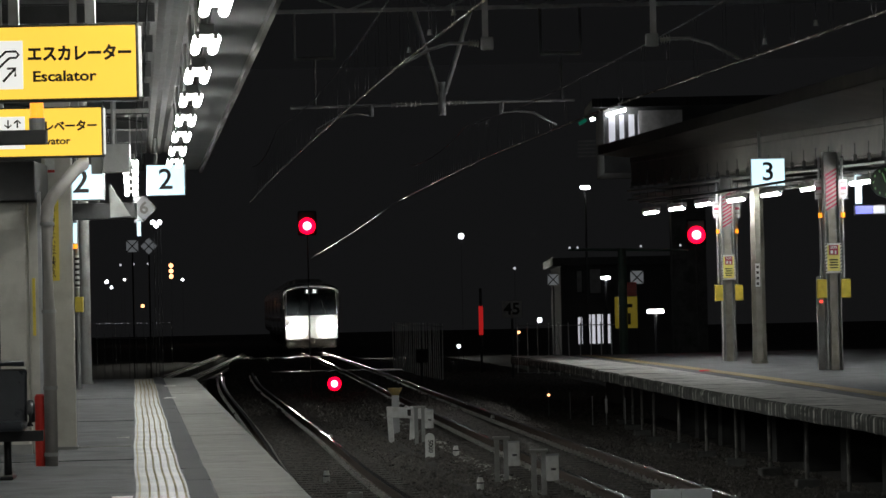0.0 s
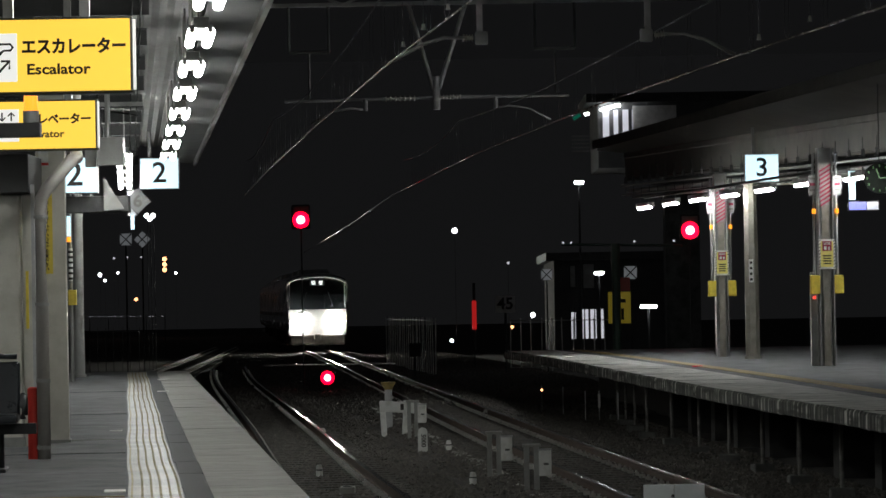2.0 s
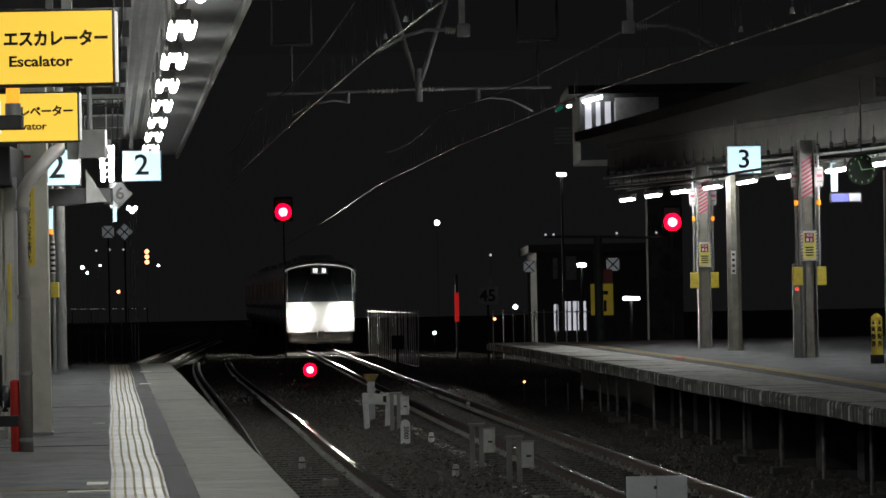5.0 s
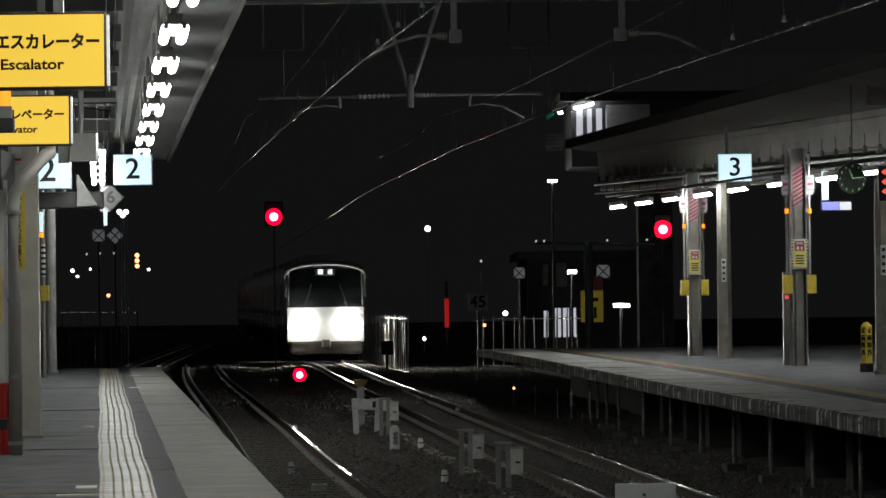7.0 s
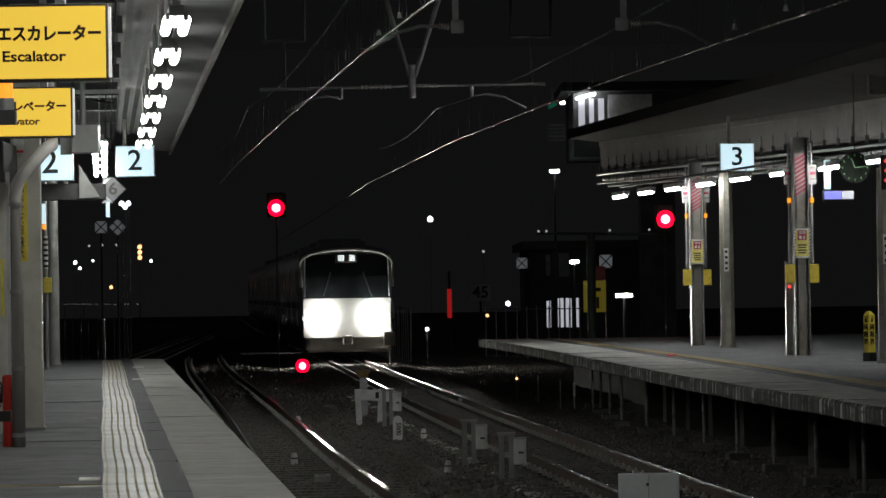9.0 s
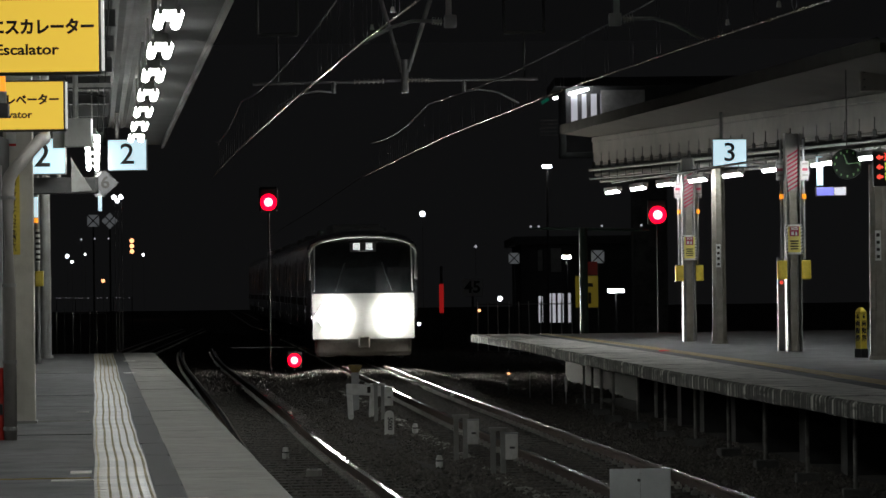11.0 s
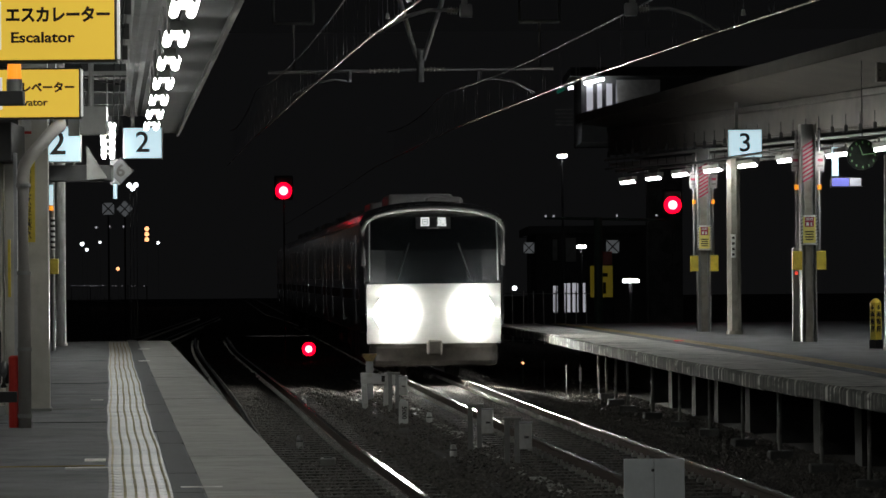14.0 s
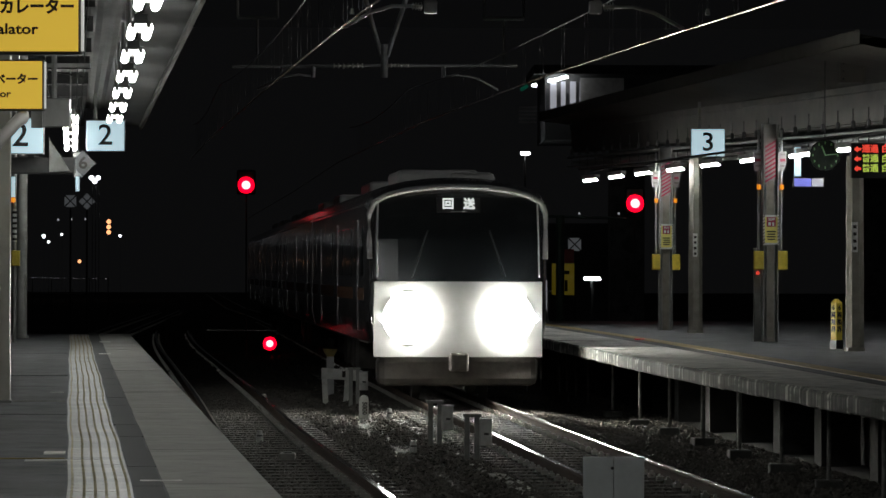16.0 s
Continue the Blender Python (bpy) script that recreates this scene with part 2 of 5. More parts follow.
def loft(bm, rings, cap=True):
    vr = [[bm.verts.new(p) for p in r] for r in rings]
    k = len(vr[0])
    for a, b in zip(vr, vr[1:]):
        for j in range(k):
            bm.faces.new((a[j], a[(j + 1) % k], b[(j + 1) % k], b[j]))
    if cap:
        bm.faces.new(vr[0][::-1])
        bm.faces.new(vr[-1])
    bmesh.ops.recalc_face_normals(bm, faces=bm.faces)
    return bm


def nb():
    return bmesh.new()


def text(name, body, size, material, parent, x, y, z, label="", squash=1.0, bold=0.024, depth=0.004):
    """Flat lettering, centred at x, z, that faces -y of its parent."""
    cu = bpy.data.curves.new(name, "FONT")
    cu.offset = size * bold
    cu.body, cu.size, cu.align_x, cu.align_y, cu.extrude, cu.resolution_u = body, size, "CENTER", "CENTER", depth, 3
    tmp = new(name + "_curve", cu)
    bpy.context.view_layer.update()
    me = bpy.data.meshes.new_from_object(tmp.evaluated_get(bpy.context.evaluated_depsgraph_get()))
    bpy.data.objects.remove(tmp)
    bpy.data.curves.remove(cu)
    me.transform(Matrix.Translation((x, y, z)) @ Matrix.Rotation(radians(90), 4, "X") @ Matrix.Diagonal((squash, 1, 1, 1)))
    me.materials.clear()
    me.materials.append(material)
    ob = new(name, me)
    ob.parent = parent
    return tagged(ob, label)


# ---- plan ----
def track_b(y):
    k = (y - 60) / 100
    return -0.8 * k ** 3 + 1.05 * k * k - 6.469 * k + 1.058 if y < 200 else track_b(199.9) - 0.058 * (y - 199.9)


def edge_2(y):
    return 1.12 - 0.087 * y


def track_a(y):
    k = max(y - 92, 0)
    return edge_2(y) + 1.37 + 0.0085 * (y - 40) + 0.0003 * k * k - 0.075 * math.exp(-((y - 47) / 10) ** 2)


def line_3(y):
    """The yellow line's guide on the raised platform; its slabs end at edge_3."""
    k = y - 34
    return 4.25 - 0.03 * k - 0.0003 * k * k


def edge_3(y):
    k = y - 34
    return 4.66 - 0.0835 * k + 0.00135 * k * k - 0.0000152 * k ** 3


TURN2 = 4.97


def p2(s, l, z=0.0):
    """A place on the near platform: s metres right of its edge, l along it."""
    return Vector((1.12 - 0.0867 * l + 0.9962 * s, 0.9962 * l + 0.0867 * s, z))


def at2(s, l, z=0.0, rz=0.0):
    p = p2(s, l, z)
    return pose(p.x, p.y, p.z, 0, 0, TURN2 + rz)

# ---- ground, platforms, tracks ----
def structure(ob, label, category):
    return tagged(ob, label, category, kind="structure")


def make_ground():
    bm = nb()
    xs = [-1500, -300, -80, -30] + [-12 + 0.5 * i for i in range(49)] + [40, 100, 400, 1500]
    ys = [-60, 0, 15] + [25 + 0.6 * i for i in range(130)] + [115 + 5 * i for i in range(20)] + [240, 400, 900, 2500]
    rows = []
    for y in ys:
        row = []
        for x in xs:
            c = abs(x - track_b(y)) if 20 < y < 230 else 9
            c = min(c, abs(x - track_a(y)) if 20 < y < 130 else 9)
            z = -1.07 - 0.16 * min(max(c - 1.3, 0), 1) + 0.03 * noise.noise((x * 1.7, y * 1.7, 0))
            row.append(bm.verts.new((x, y, z)))
        rows.append(row)
    for a, b in zip(rows, rows[1:]):
        for i in range(len(xs) - 1):
            bm.faces.new((a[i], a[i + 1], b[i + 1], b[i])).smooth = True
    structure(part("ground", bm, M_BALLAST), "dark brown crushed stone ballast around the tracks", "ground")


def make_platform_2():
    ob = empty("platform_2", pose(0, 0, 0), "asphalt station platform with pale concrete edge", "platform")
    tagged(ob, kind="structure")
    for name, s0, s1, z0, z1, m in (("deck", -12, -0.59, -0.3, 0.0, M_ASPHALT), ("retaining_wall", -11.9, -0.12, -1.3, -0.302, M_CONCRETE)):
        bm = nb()
        n = 1
        for i in range(n):
            l0, l1 = -8 + 77.0 * i / n, -8 + 77.0 * (i + 1) / n - (0.012 if n > 1 else 0)
            box(bm, (s0 + s1) / 2, (l0 + l1) / 2, (z0 + z1) / 2 + (random.uniform(-0.004, 0.004) if n > 1 else 0), s1 - s0, l1 - l0, z1 - z0)
        bm.transform(at2(0, 0))
        part(name, bm, m, ob)
    bm = nb()
    box(bm, -0.295, 0, -0.148, 0.59, 1.277, 0.304)
    first = None
    for i in range(60):
        if first is None:
            first = part("edge_slab", bm, M_SLAB, ob)
            o = first
        else:
            o = new("edge_slab", first.data)
            o.parent = ob
        o.matrix_basis = at2(random.uniform(-0.003, 0.003), -7.3 + 1.28 * i, random.uniform(-0.0015, 0.0015))
    # a dark strip beside the tactile line and mended patches
    bm = nb()
    for i in range(26):
        l = 19 + 2.0 * i
        box(bm, -0.69 + random.uniform(-0.012, 0.012), l, 0.002 + 0.0005 * (i % 3), 0.175, 1.99, 0.006)
    bm.transform(at2(0, 0))
    part("dark_joint_strip", bm, M_STRIP, ob, "dark bitumen strip beside the tactile paving")
    for s, l, a, b in ((-1.22, 23.75, 0.14, 0.32), (-1.27, 22.78, 0.27, 0.1), (-1.25, 35.53, 0.12, 0.09), (-0.6, 20.53, 0.24, 0.12), (-0.54, 60.82, 0.19, 0.5), (-0.63, 52.01, 0.16, 0.4)):
        part("mended_patch", box(nb(), 0, 0, 0, a, b, 0.008, at2(s, l, 0.003, random.uniform(-3, 3)), bevel=0.002), M_SLAB_TOP, ob, "pale mortar patch")
    part("mortar_joint", box(nb(), 0, 0, 0, 0.48, 0.05, 0.007, at2(-1.41, 33.15, 0.003)), M_SLAB, ob, "pale mortar joint across the asphalt")
    part("painted_line", box(nb(), 0, 0, 0, 1.83, 0.02, 0.006, at2(-2.07, 23.05, 0.003)), M_TACTILE_DULL, ob, "faded yellow painted line")
    # seams between the asphalt lanes
    for l in (30.1, 41.3, 52.5):
        part("asphalt_seam", box(nb(), 0, 0, 0, 3.6, 0.035, 0.005, at2(-2.95, l, 0.002, random.uniform(-1.2, 1.2))), M_STRIP, ob)
    # tactile blocks with rows of studs and one guide bar
    tac = empty("tactile_paving", pose(0, 0, 0), "worn yellow tactile paving line along the platform edge", "tactile paving")
    tagged(tac, kind="structure")
    bm = nb()
    box(bm, 0, 0, 0.004, 0.355, 0.288, 0.012)
    for i in range(5):
        for j in range(5):
            box(bm, -0.085 + 0.06 * i, -0.12 + 0.06 * j, 0.0125, 0.015, 0.036, 0.005)
    box(bm, -0.152, 0, 0.0125, 0.014, 0.28, 0.005)
    first = part("tactile_block", bm, M_TACTILE, tac)
    first.data.materials.append(M_RIB)
    for f in first.data.polygons:
        if f.center.z > 0.0105:
            f.material_index = 1
    first.matrix_basis = at2(-0.96, 19.0)
    for i in range(1, 163):
        ob2 = new("tactile_block", first.data)
        ob2.parent = tac
        wob = 0.007 * math.sin(i * 0.11) + 0.004 * math.sin(i * 0.37)
        ob2.matrix_basis = at2(-0.96 + wob, 19.0 + 0.3 * i)


def make_platform_3():
    ob = empty("platform_3", pose(0, 0, 0), "raised station platform on concrete piers", "platform")
    tagged(ob, kind="structure")
    ys = [20 + 2 * i for i in range(35)]
    path = [(line_3(y), y, 0) for y in ys]
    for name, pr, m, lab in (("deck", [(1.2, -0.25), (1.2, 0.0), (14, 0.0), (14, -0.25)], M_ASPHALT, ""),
                             ("girder", [(2.2, -1.3), (2.2, -0.26), (13.5, -0.26), (13.5, -1.3)], M_UNDERSHADE, "concrete girder under the platform, shade in its colour")):
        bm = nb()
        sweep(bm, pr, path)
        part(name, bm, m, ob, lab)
    tac = part("tactile_line", sweep(nb(), [(1.5, 0.003), (1.5, 0.009), (1.8, 0.009), (1.8, 0.003)], path), M_TACTILE_DULL, ob, "dull yellow tactile line")
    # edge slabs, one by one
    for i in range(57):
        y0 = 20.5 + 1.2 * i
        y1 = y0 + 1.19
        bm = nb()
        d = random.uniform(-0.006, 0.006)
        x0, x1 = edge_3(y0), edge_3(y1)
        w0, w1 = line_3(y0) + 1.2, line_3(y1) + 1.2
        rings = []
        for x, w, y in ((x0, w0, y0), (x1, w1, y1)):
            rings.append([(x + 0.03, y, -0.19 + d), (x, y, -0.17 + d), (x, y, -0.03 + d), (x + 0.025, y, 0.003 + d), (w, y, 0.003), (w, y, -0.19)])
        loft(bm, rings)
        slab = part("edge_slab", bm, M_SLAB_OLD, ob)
        # upward faces take the paler tone, which holds light from above
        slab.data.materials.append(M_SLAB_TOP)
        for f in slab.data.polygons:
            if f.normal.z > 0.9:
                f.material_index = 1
    # broad set-back piers coloured as in shade; slim footed posts towards the track
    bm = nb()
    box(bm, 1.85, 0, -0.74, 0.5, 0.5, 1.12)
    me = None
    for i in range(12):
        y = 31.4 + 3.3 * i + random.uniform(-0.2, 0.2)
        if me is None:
            p = part("pier", bm, M_UNDERSHADE, ob)
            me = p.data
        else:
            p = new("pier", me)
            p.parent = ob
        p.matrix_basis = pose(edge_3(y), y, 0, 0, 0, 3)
    sm = None
    for i in range(14):
        y = 30.0 + 3.24 * i
        k = min(max((y - 36.8) / 26, -0.2), 1.0)
        x = 5.15 - 1.25 * k - 0.3 * max(k, 0) ** 2
        if sm is None:
            bm = nb()
            rod(bm, (0, 0, -1.25), (0, 0, -0.17), 0.026)
            box(bm, 0, 0, -0.2, 0.12, 0.12, 0.04)
            p = part("strut", bm, M_PIER, ob)
            q = part("footing", box(nb(), 0, 0, -1.17, 0.3, 0.24, 0.14, bevel=0.02), M_CONCRETE, p)
            sm, fm = p.data, q.data
        else:
            p = new("strut", sm)
            p.parent = ob
            q = new("footing", fm)
            q.parent = p
        p.matrix_basis = pose(x, y, random.uniform(-0.01, 0.01), 0, 0, random.uniform(-12, 12))
    # a red spot on the platform, made as a glowing disc
    part("red_spot", rod(nb(), (4.62, 63.6, 0.002), (4.62, 63.6, 0.02), 0.09, 14), glow("red platform spot", (1.0, 0.03, 0.06), 0.5), ob, "small red glowing disc on the platform")


RAIL_PROFILE = [(-0.032, 0), (0.032, 0), (0.034, -0.03), (0.01, -0.045), (0.009, -0.12), (0.062, -0.14), (0.062, -0.153), (-0.062, -0.153), (-0.062, -0.14), (-0.009, -0.12), (-0.01, -0.045), (-0.034, -0.03)]
HEAD_PROFILE = [(-0.031, 0.0), (-0.029, 0.003), (0.029, 0.003), (0.031, 0.0)]


def make_track(name, centre, y0, y1, label):
    ob = empty(name, pose(0, 0, 0), label, "railway track")
    tagged(ob, kind="structure")
    n = int((y1 - y0) / 2.5)
    ys = [y0 + (y1 - y0) * i / n for i in range(n + 1)]
    for side in (-0.55, 0.55):
        path = [(centre(y) + side, y, RAIL) for y in ys]
        r = part("rail", sweep(nb(), RAIL_PROFILE, path), M_RUST, ob)
        h = part("rail_head", sweep(nb(), HEAD_PROFILE, path), M_RAIL, r, "polished running surface")
    bm = nb()
    box(bm, 0, 0, -1.1, 2.0, 0.22, 0.14, bevel=0.015)
    first = None
    clips = nb()
    y = y0 + 0.3
    while y < min(y1, y0 + 130):
        slope = math.degrees(math.atan((centre(y + 1) - centre(y)) / 1.0))
        m = pose(centre(y), y, 0, 0, 0, -slope)
        if first is None:
            first = part("sleeper", bm, M_SLEEPER, ob)
            s = first
        else:
            s = new("sleeper", first.data)
            s.parent = ob
        s.matrix_basis = m
        for a in (-0.55, 0.55):
            for b in (-0.095, 0.095):
                box(clips, a + b, 0, -1.005, 0.07, 0.1, 0.045, m)
                box(clips, a + b, 0, -0.975, 0.03, 0.03, 0.04, m)
        y += 0.6
    c = part("rail_clip", clips, M_STEEL, ob, "sprung steel rail clips")
    tagged(c, kind="stuff")


def make_stones():
    """Loose ballast stones between and beside the tracks."""
    vs, fs = [], []
    for i in range(84000):
        if i < 44000:
            y = 33 + 45 * random.random() ** 1.3
            x = random.uniform(track_a(y) - 1.0, edge_3(y) + 1.5)
        else:
            y = 76 + 100 * random.random() ** 1.2
            x = random.uniform(track_b(y) - 4.6, track_b(y) + 6.5)
        c = min(abs(x - track_a(y)), abs(x - track_b(y)))
        z = -1.048 - 0.16 * min(max(c - 1.3, 0), 1)
        r = random.uniform(0.018, 0.042) if y < 78 else random.uniform(0.06, 0.12)
        k = len(vs)
        a = random.uniform(0, 6.28)
        for dx, dy, dz in ((math.cos(a), math.sin(a), 0), (-math.sin(a), math.cos(a), 0.2), (-math.cos(a), -math.sin(a), -0.1), (math.sin(a), -math.cos(a), 0.1), (0.2, 0.1, 0.8), (0, 0, -0.7)):
            q = r * random.uniform(0.75, 1.2)
            vs.append((x + dx * q, y + dy * q, z + dz * q))
        fs += [(k, k + 1, k + 4), (k + 1, k + 2, k + 4), (k + 2, k + 3, k + 4), (k + 3, k, k + 4), (k + 1, k, k + 5), (k + 2, k + 1, k + 5), (k + 3, k + 2, k + 5), (k, k + 3, k + 5)]
    me = bpy.data.meshes.new("ballast_stones")
    me.from_pydata(vs, [], fs)
    me.materials.append(M_BALLAST_STONE)
    tagged(new("ballast_stones", me), "loose grey-brown ballast stones", "ballast", kind="stuff")


M_BALLAST_STONE = mat("ballast stone", (0.1, 0.09, 0.08), 0.9, vary=0.6, scale=7, bump=0.4, dirt=(0.03, 0.028, 0.026), dirt_amount=0.8)

make_ground()
make_stones()
make_platform_2()
make_platform_3()
make_track("track_near", track_a, 24, 125, "railway track beside the asphalt platform")
make_track("track_siding", lambda y: -9.35 - 0.03 * (y - 125), 112, 190, "dark siding track past the platform")
make_track("track_main", track_b, 24, 330, "railway track on concrete sleepers with polished rails")


# ---- canopies ----
ROW3 = [(4.64, 79.0), (5.03, 76.2), (5.42, 73.6), (5.85, 70.7), (6.26, 67.7), (6.72, 64.7), (7.3, 61.9), (7.75, 58.8), (8.2, 55.8), (8.6, 52.8)]
def make_canopy_2():
    ob = empty("canopy_2", at2(0, 0), "dark corrugated platform canopy with steel purlins", "canopy")
    tagged(ob, kind="structure")
    bm = nb()
    prof, x = [], -9.0
    rows = []
    while x < 0.14:
        rows.append(x)
        x += 0.075
    va = [bm.verts.new((x, 4, 4.16 + (0.03 if i % 2 else 0) + 0.02 * (x + 9) * 0.3)) for i, x in enumerate(rows)]
    vb = [bm.verts.new((x, 66.5, 4.16 + (0.03 if i % 2 else 0) + 0.02 * (x + 9) * 0.3)) for i, x in enumerate(rows)]
    for i in range(len(rows) - 1):
        bm.faces.new((va[i], va[i + 1], vb[i + 1], vb[i]))
    part("roof_sheet", bm, M_ROOF, ob)
    bm = nb()
    box(bm, -4.4, 35.2, 4.34, 9.2, 63, 0.05)
    part("roof_top", bm, M_DARK, ob)
    bm = nb()
    box(bm, 0.16, 35.2, 4.06, 0.05, 63, 0.42)
    part("fascia", bm, M_ROOF, ob, "grey fascia with a gutter lip")
    first = None
    for i in range(17):
        if first is None:
            bm = nb()
            box(bm, -4.88, 0, 4.04, 8.0, 0.08, 0.012)
            box(bm, -4.88, 0, 3.88, 8.0, 0.06, 0.012)
            box(bm, -4.88, 0, 3.96, 8.0, 0.012, 0.16)
            first = part("cross_beam", bm, M_DARK, ob)
            b = first
        else:
            b = new("cross_beam", first.data)
            b.parent = ob
        b.matrix_basis = pose(0, 6.5 + 3.72 * i, 0)
    part("eave_board", box(nb(), -0.12, 35.2, 3.93, 0.5, 62.8, 0.04, bevel=0.006), M_BOARD, ob, "smooth grey eave board")
    for s in (-0.96, -1.04, -1.45, -2.6, -3.6):
        part("conduit", rod(nb(), (s, 5, 3.86), (s, 66, 3.86), 0.009), M_MATT, ob)
    for l in (21.0, 32.2, 43.4, 54.6):
        part("diagonal_brace", rod(nb(), (-3.0, l, 3.86), (-0.95, l + 5.6, 3.86), 0.012, 8), M_MATT, ob)
    for l in (18.5, 24.6, 33.0, 39.5, 47.0):
        part("roof_panel", box(nb(), -1.75, l, 4.12, 1.5, 2.1, 0.03), M_BOARD, ob, "paler underside panel")


def make_canopy_3():
    """Broad canopy over the far platform: raised eave, soffit, lower service girder."""
    ob = empty("canopy_3", pose(0, 0, 0), "broad grey canopy over the raised platform", "canopy")
    tagged(ob, kind="structure")
    # plate girder with its pale face to the tracks, then the cantilevered eave
    c, d = Vector((5.16, 89.6, 4.25)), Vector((8.39, 65, 3.87))
    step = (d - c) / 22
    c, d = c - step * 2, d + step * 8
    path = [c.lerp(d, k / 16) for k in range(17)]
    part("plate_girder", sweep(nb(), [(-0.25, 0), (-0.25, 0.72), (0, 0.72), (0, 0.6), (-0.03, 0.58), (-0.03, 0.05), (0, 0.03), (0, 0.0)], path), M_ROOF_R, ob, "pale plate girder")
    e, f = Vector((4.11, 91.8, 5.1)), Vector((7.56, 56, 4.81))
    bm = nb()
    n = 16
    top = [c.lerp(d, k / n) + Vector((-0.05, -0.05, 0.73)) for k in range(n + 1)]
    lip = [e.lerp(f, k / n) for k in range(n + 1)]
    for k in range(n):
        for dz in (0.0, 0.16):
            q = [top[k], top[k + 1], lip[k + 1], lip[k]]
            bm.faces.new([bm.verts.new(v + Vector((0, 0, dz))) for v in (q if dz else q[::-1])])
    part("eave", bm, M_EAVE, ob, "cantilevered grey eave")
    bm = nb()
    rows = []
    for k in range(321):
        p = e.lerp(f, k / 320) + Vector((-0.03 - (0.035 if k % 2 else 0), -0.01, 0.0))
        h = 0.22 + (0.03 if k % 2 else 0)
        rows.append((bm.verts.new(p), bm.verts.new(p + Vector((0, 0, h)))))
    for u, v in zip(rows, rows[1:]):
        bm.faces.new((u[0], v[0], v[1], u[1]))
    part("eave_fascia", bm, M_FASCIA, ob, "dark corrugated eave fascia")
    bm = nb()
    for k in range(n):
        far = Vector((11, 3, 0.4))
        bm.faces.new([bm.verts.new(v) for v in (top[k] + Vector((0, 0, 0.02)), top[k] + far, top[k + 1] + far, top[k + 1] + Vector((0, 0, 0.02)))])
    part("soffit", bm, M_EAVE, ob)
    part("lamp_raceway", pipe(nb(), [(x, y, 3.46) for x, y in ROW3], 0.025, 8), M_DARK, ob)
    for x0, x1, y in ((5.36, 5.8, 74.04), (6.9, 7.3, 62.08)):
        part("raceway_arm", rod(nb(), (x0, y, 3.46), (x1, y, 3.46), 0.02, 6), M_DARK, ob)
    for k in range(34):
        p = c.lerp(d, (k + 0.5) / 34)
        bm = nb()
        box(bm, p.x - 0.06, p.y - 0.1, p.z + 0.02, 0.07, 0.07, 0.12, bevel=0.012)
        box(bm, p.x - 0.06, p.y - 0.1, p.z - 0.06, 0.11, 0.09, 0.03)
        rod(bm, (p.x - 0.06, p.y - 0.1, p.z - 0.42), (p.x - 0.06, p.y - 0.1, p.z + 0.3), 0.009, 6)
        part("hanger", bm, M_DARK, ob, "dark pipe hanger" if k == 0 else "")
    for u, w, rr in ((-0.13, -0.06, 0.03), (-0.25, 0.1, 0.045), (-0.36, -0.06, 0.022), (-0.42, 0.22, 0.035)):
        part("service_pipe", rod(nb(), c + Vector((w, -0.12, u)), d + Vector((w, -0.12, u)), rr), M_GREYPAINT, ob)
    part("cable_tray", sweep(nb(), [(-0.6, -0.3), (-0.6, -0.22), (-0.58, -0.22), (-0.58, -0.28), (-0.32, -0.28), (-0.32, -0.22), (-0.3, -0.22), (-0.3, -0.3)], path), M_GALV, ob, "pale cable tray")
    for k in range(2, 17, 2):
        p = c.lerp(d, k / 17)
        part("bracket", box(nb(), p.x + 0.35, p.y, p.z - 0.16, 0.9, 0.06, 0.07), M_DARK, ob)
    part("service_box", box(nb(), 7.94, 60.0, 4.67, 0.42, 0.25, 0.52, bevel=0.015), M_ROOF_R, ob, "grey equipment box hung under the eave")
    for k in range(4):
        part("bolt", rod(nb(), (7.94 - 0.42 / 2 + 0.05, 59.86, 4.67 - 0.52 / 2 + 0.52 * (k + 0.5) / 4), (7.94 - 0.42 / 2 + 0.05, 59.88, 4.67 - 0.52 / 2 + 0.52 * (k + 0.5) / 4), 0.018, 8), M_DARK, ob)


make_canopy_2()
make_canopy_3()


# ---- luminaires ----
def make_luminaire(length, sideways, hang, tube=G_TUBE, radius=0.028):
    ob = empty("luminaire", pose(0, 0, 0), "white fluorescent luminaire, lit, under the canopy", "lamp")
    bm = nb()
    box(bm, 0, 0, 0.105, 0.13, length, 0.09, bevel=0.012)
    part("housing", bm, M_GREYPAINT if len(sideways) > 1 else M_WHITE, ob)
    for s in sideways:
        part("tube", rod(nb(), (s, -length / 2 + 0.02, 0.03), (s, length / 2 - 0.02, 0.03), radius, 12), tube, ob, "glowing tube")
        for e in (-1, 1):
            part("lamp_holder", box(nb(), s, e * length / 2, 0.055, 0.04, 0.03, 0.06), M_GREYPAINT, ob)
    for e in (-0.35, 0.35):
        part("hanger_rod", rod(nb(), (0, e * length, 0.13), (0, e * length, hang), 0.012, 6), M_GREYPAINT, ob)
    return ob


# tubes are drawn thick and close together to stand in for their bloom
lum = make_luminaire(1.25, (-0.072, 0.072), 0.86, G_TUBE, 0.04)
tagged(lum, group="lamps of the near canopy")
lum.matrix_basis = at2(-0.5, 6.6, 3.36)
for i in range(1, 13):
    copy_thing(lum, at2(-0.5, 6.6 + 3.73 * i, 3.36))
for i in range(5):
    copy_thing(lum, at2(-1.13, 51.5 + 3.0 * i, 3.36))
# assumed row, out of view, added deeper under the canopy for its light
for i in range(7):
    copy_thing(lum, at2(-5.5, 8 + 7.4 * i, 3.36))
lum3 = make_luminaire(1.45, (0,), 0.25, G_TUBE_3)
tagged(lum3, group="lamps of the raised platform")
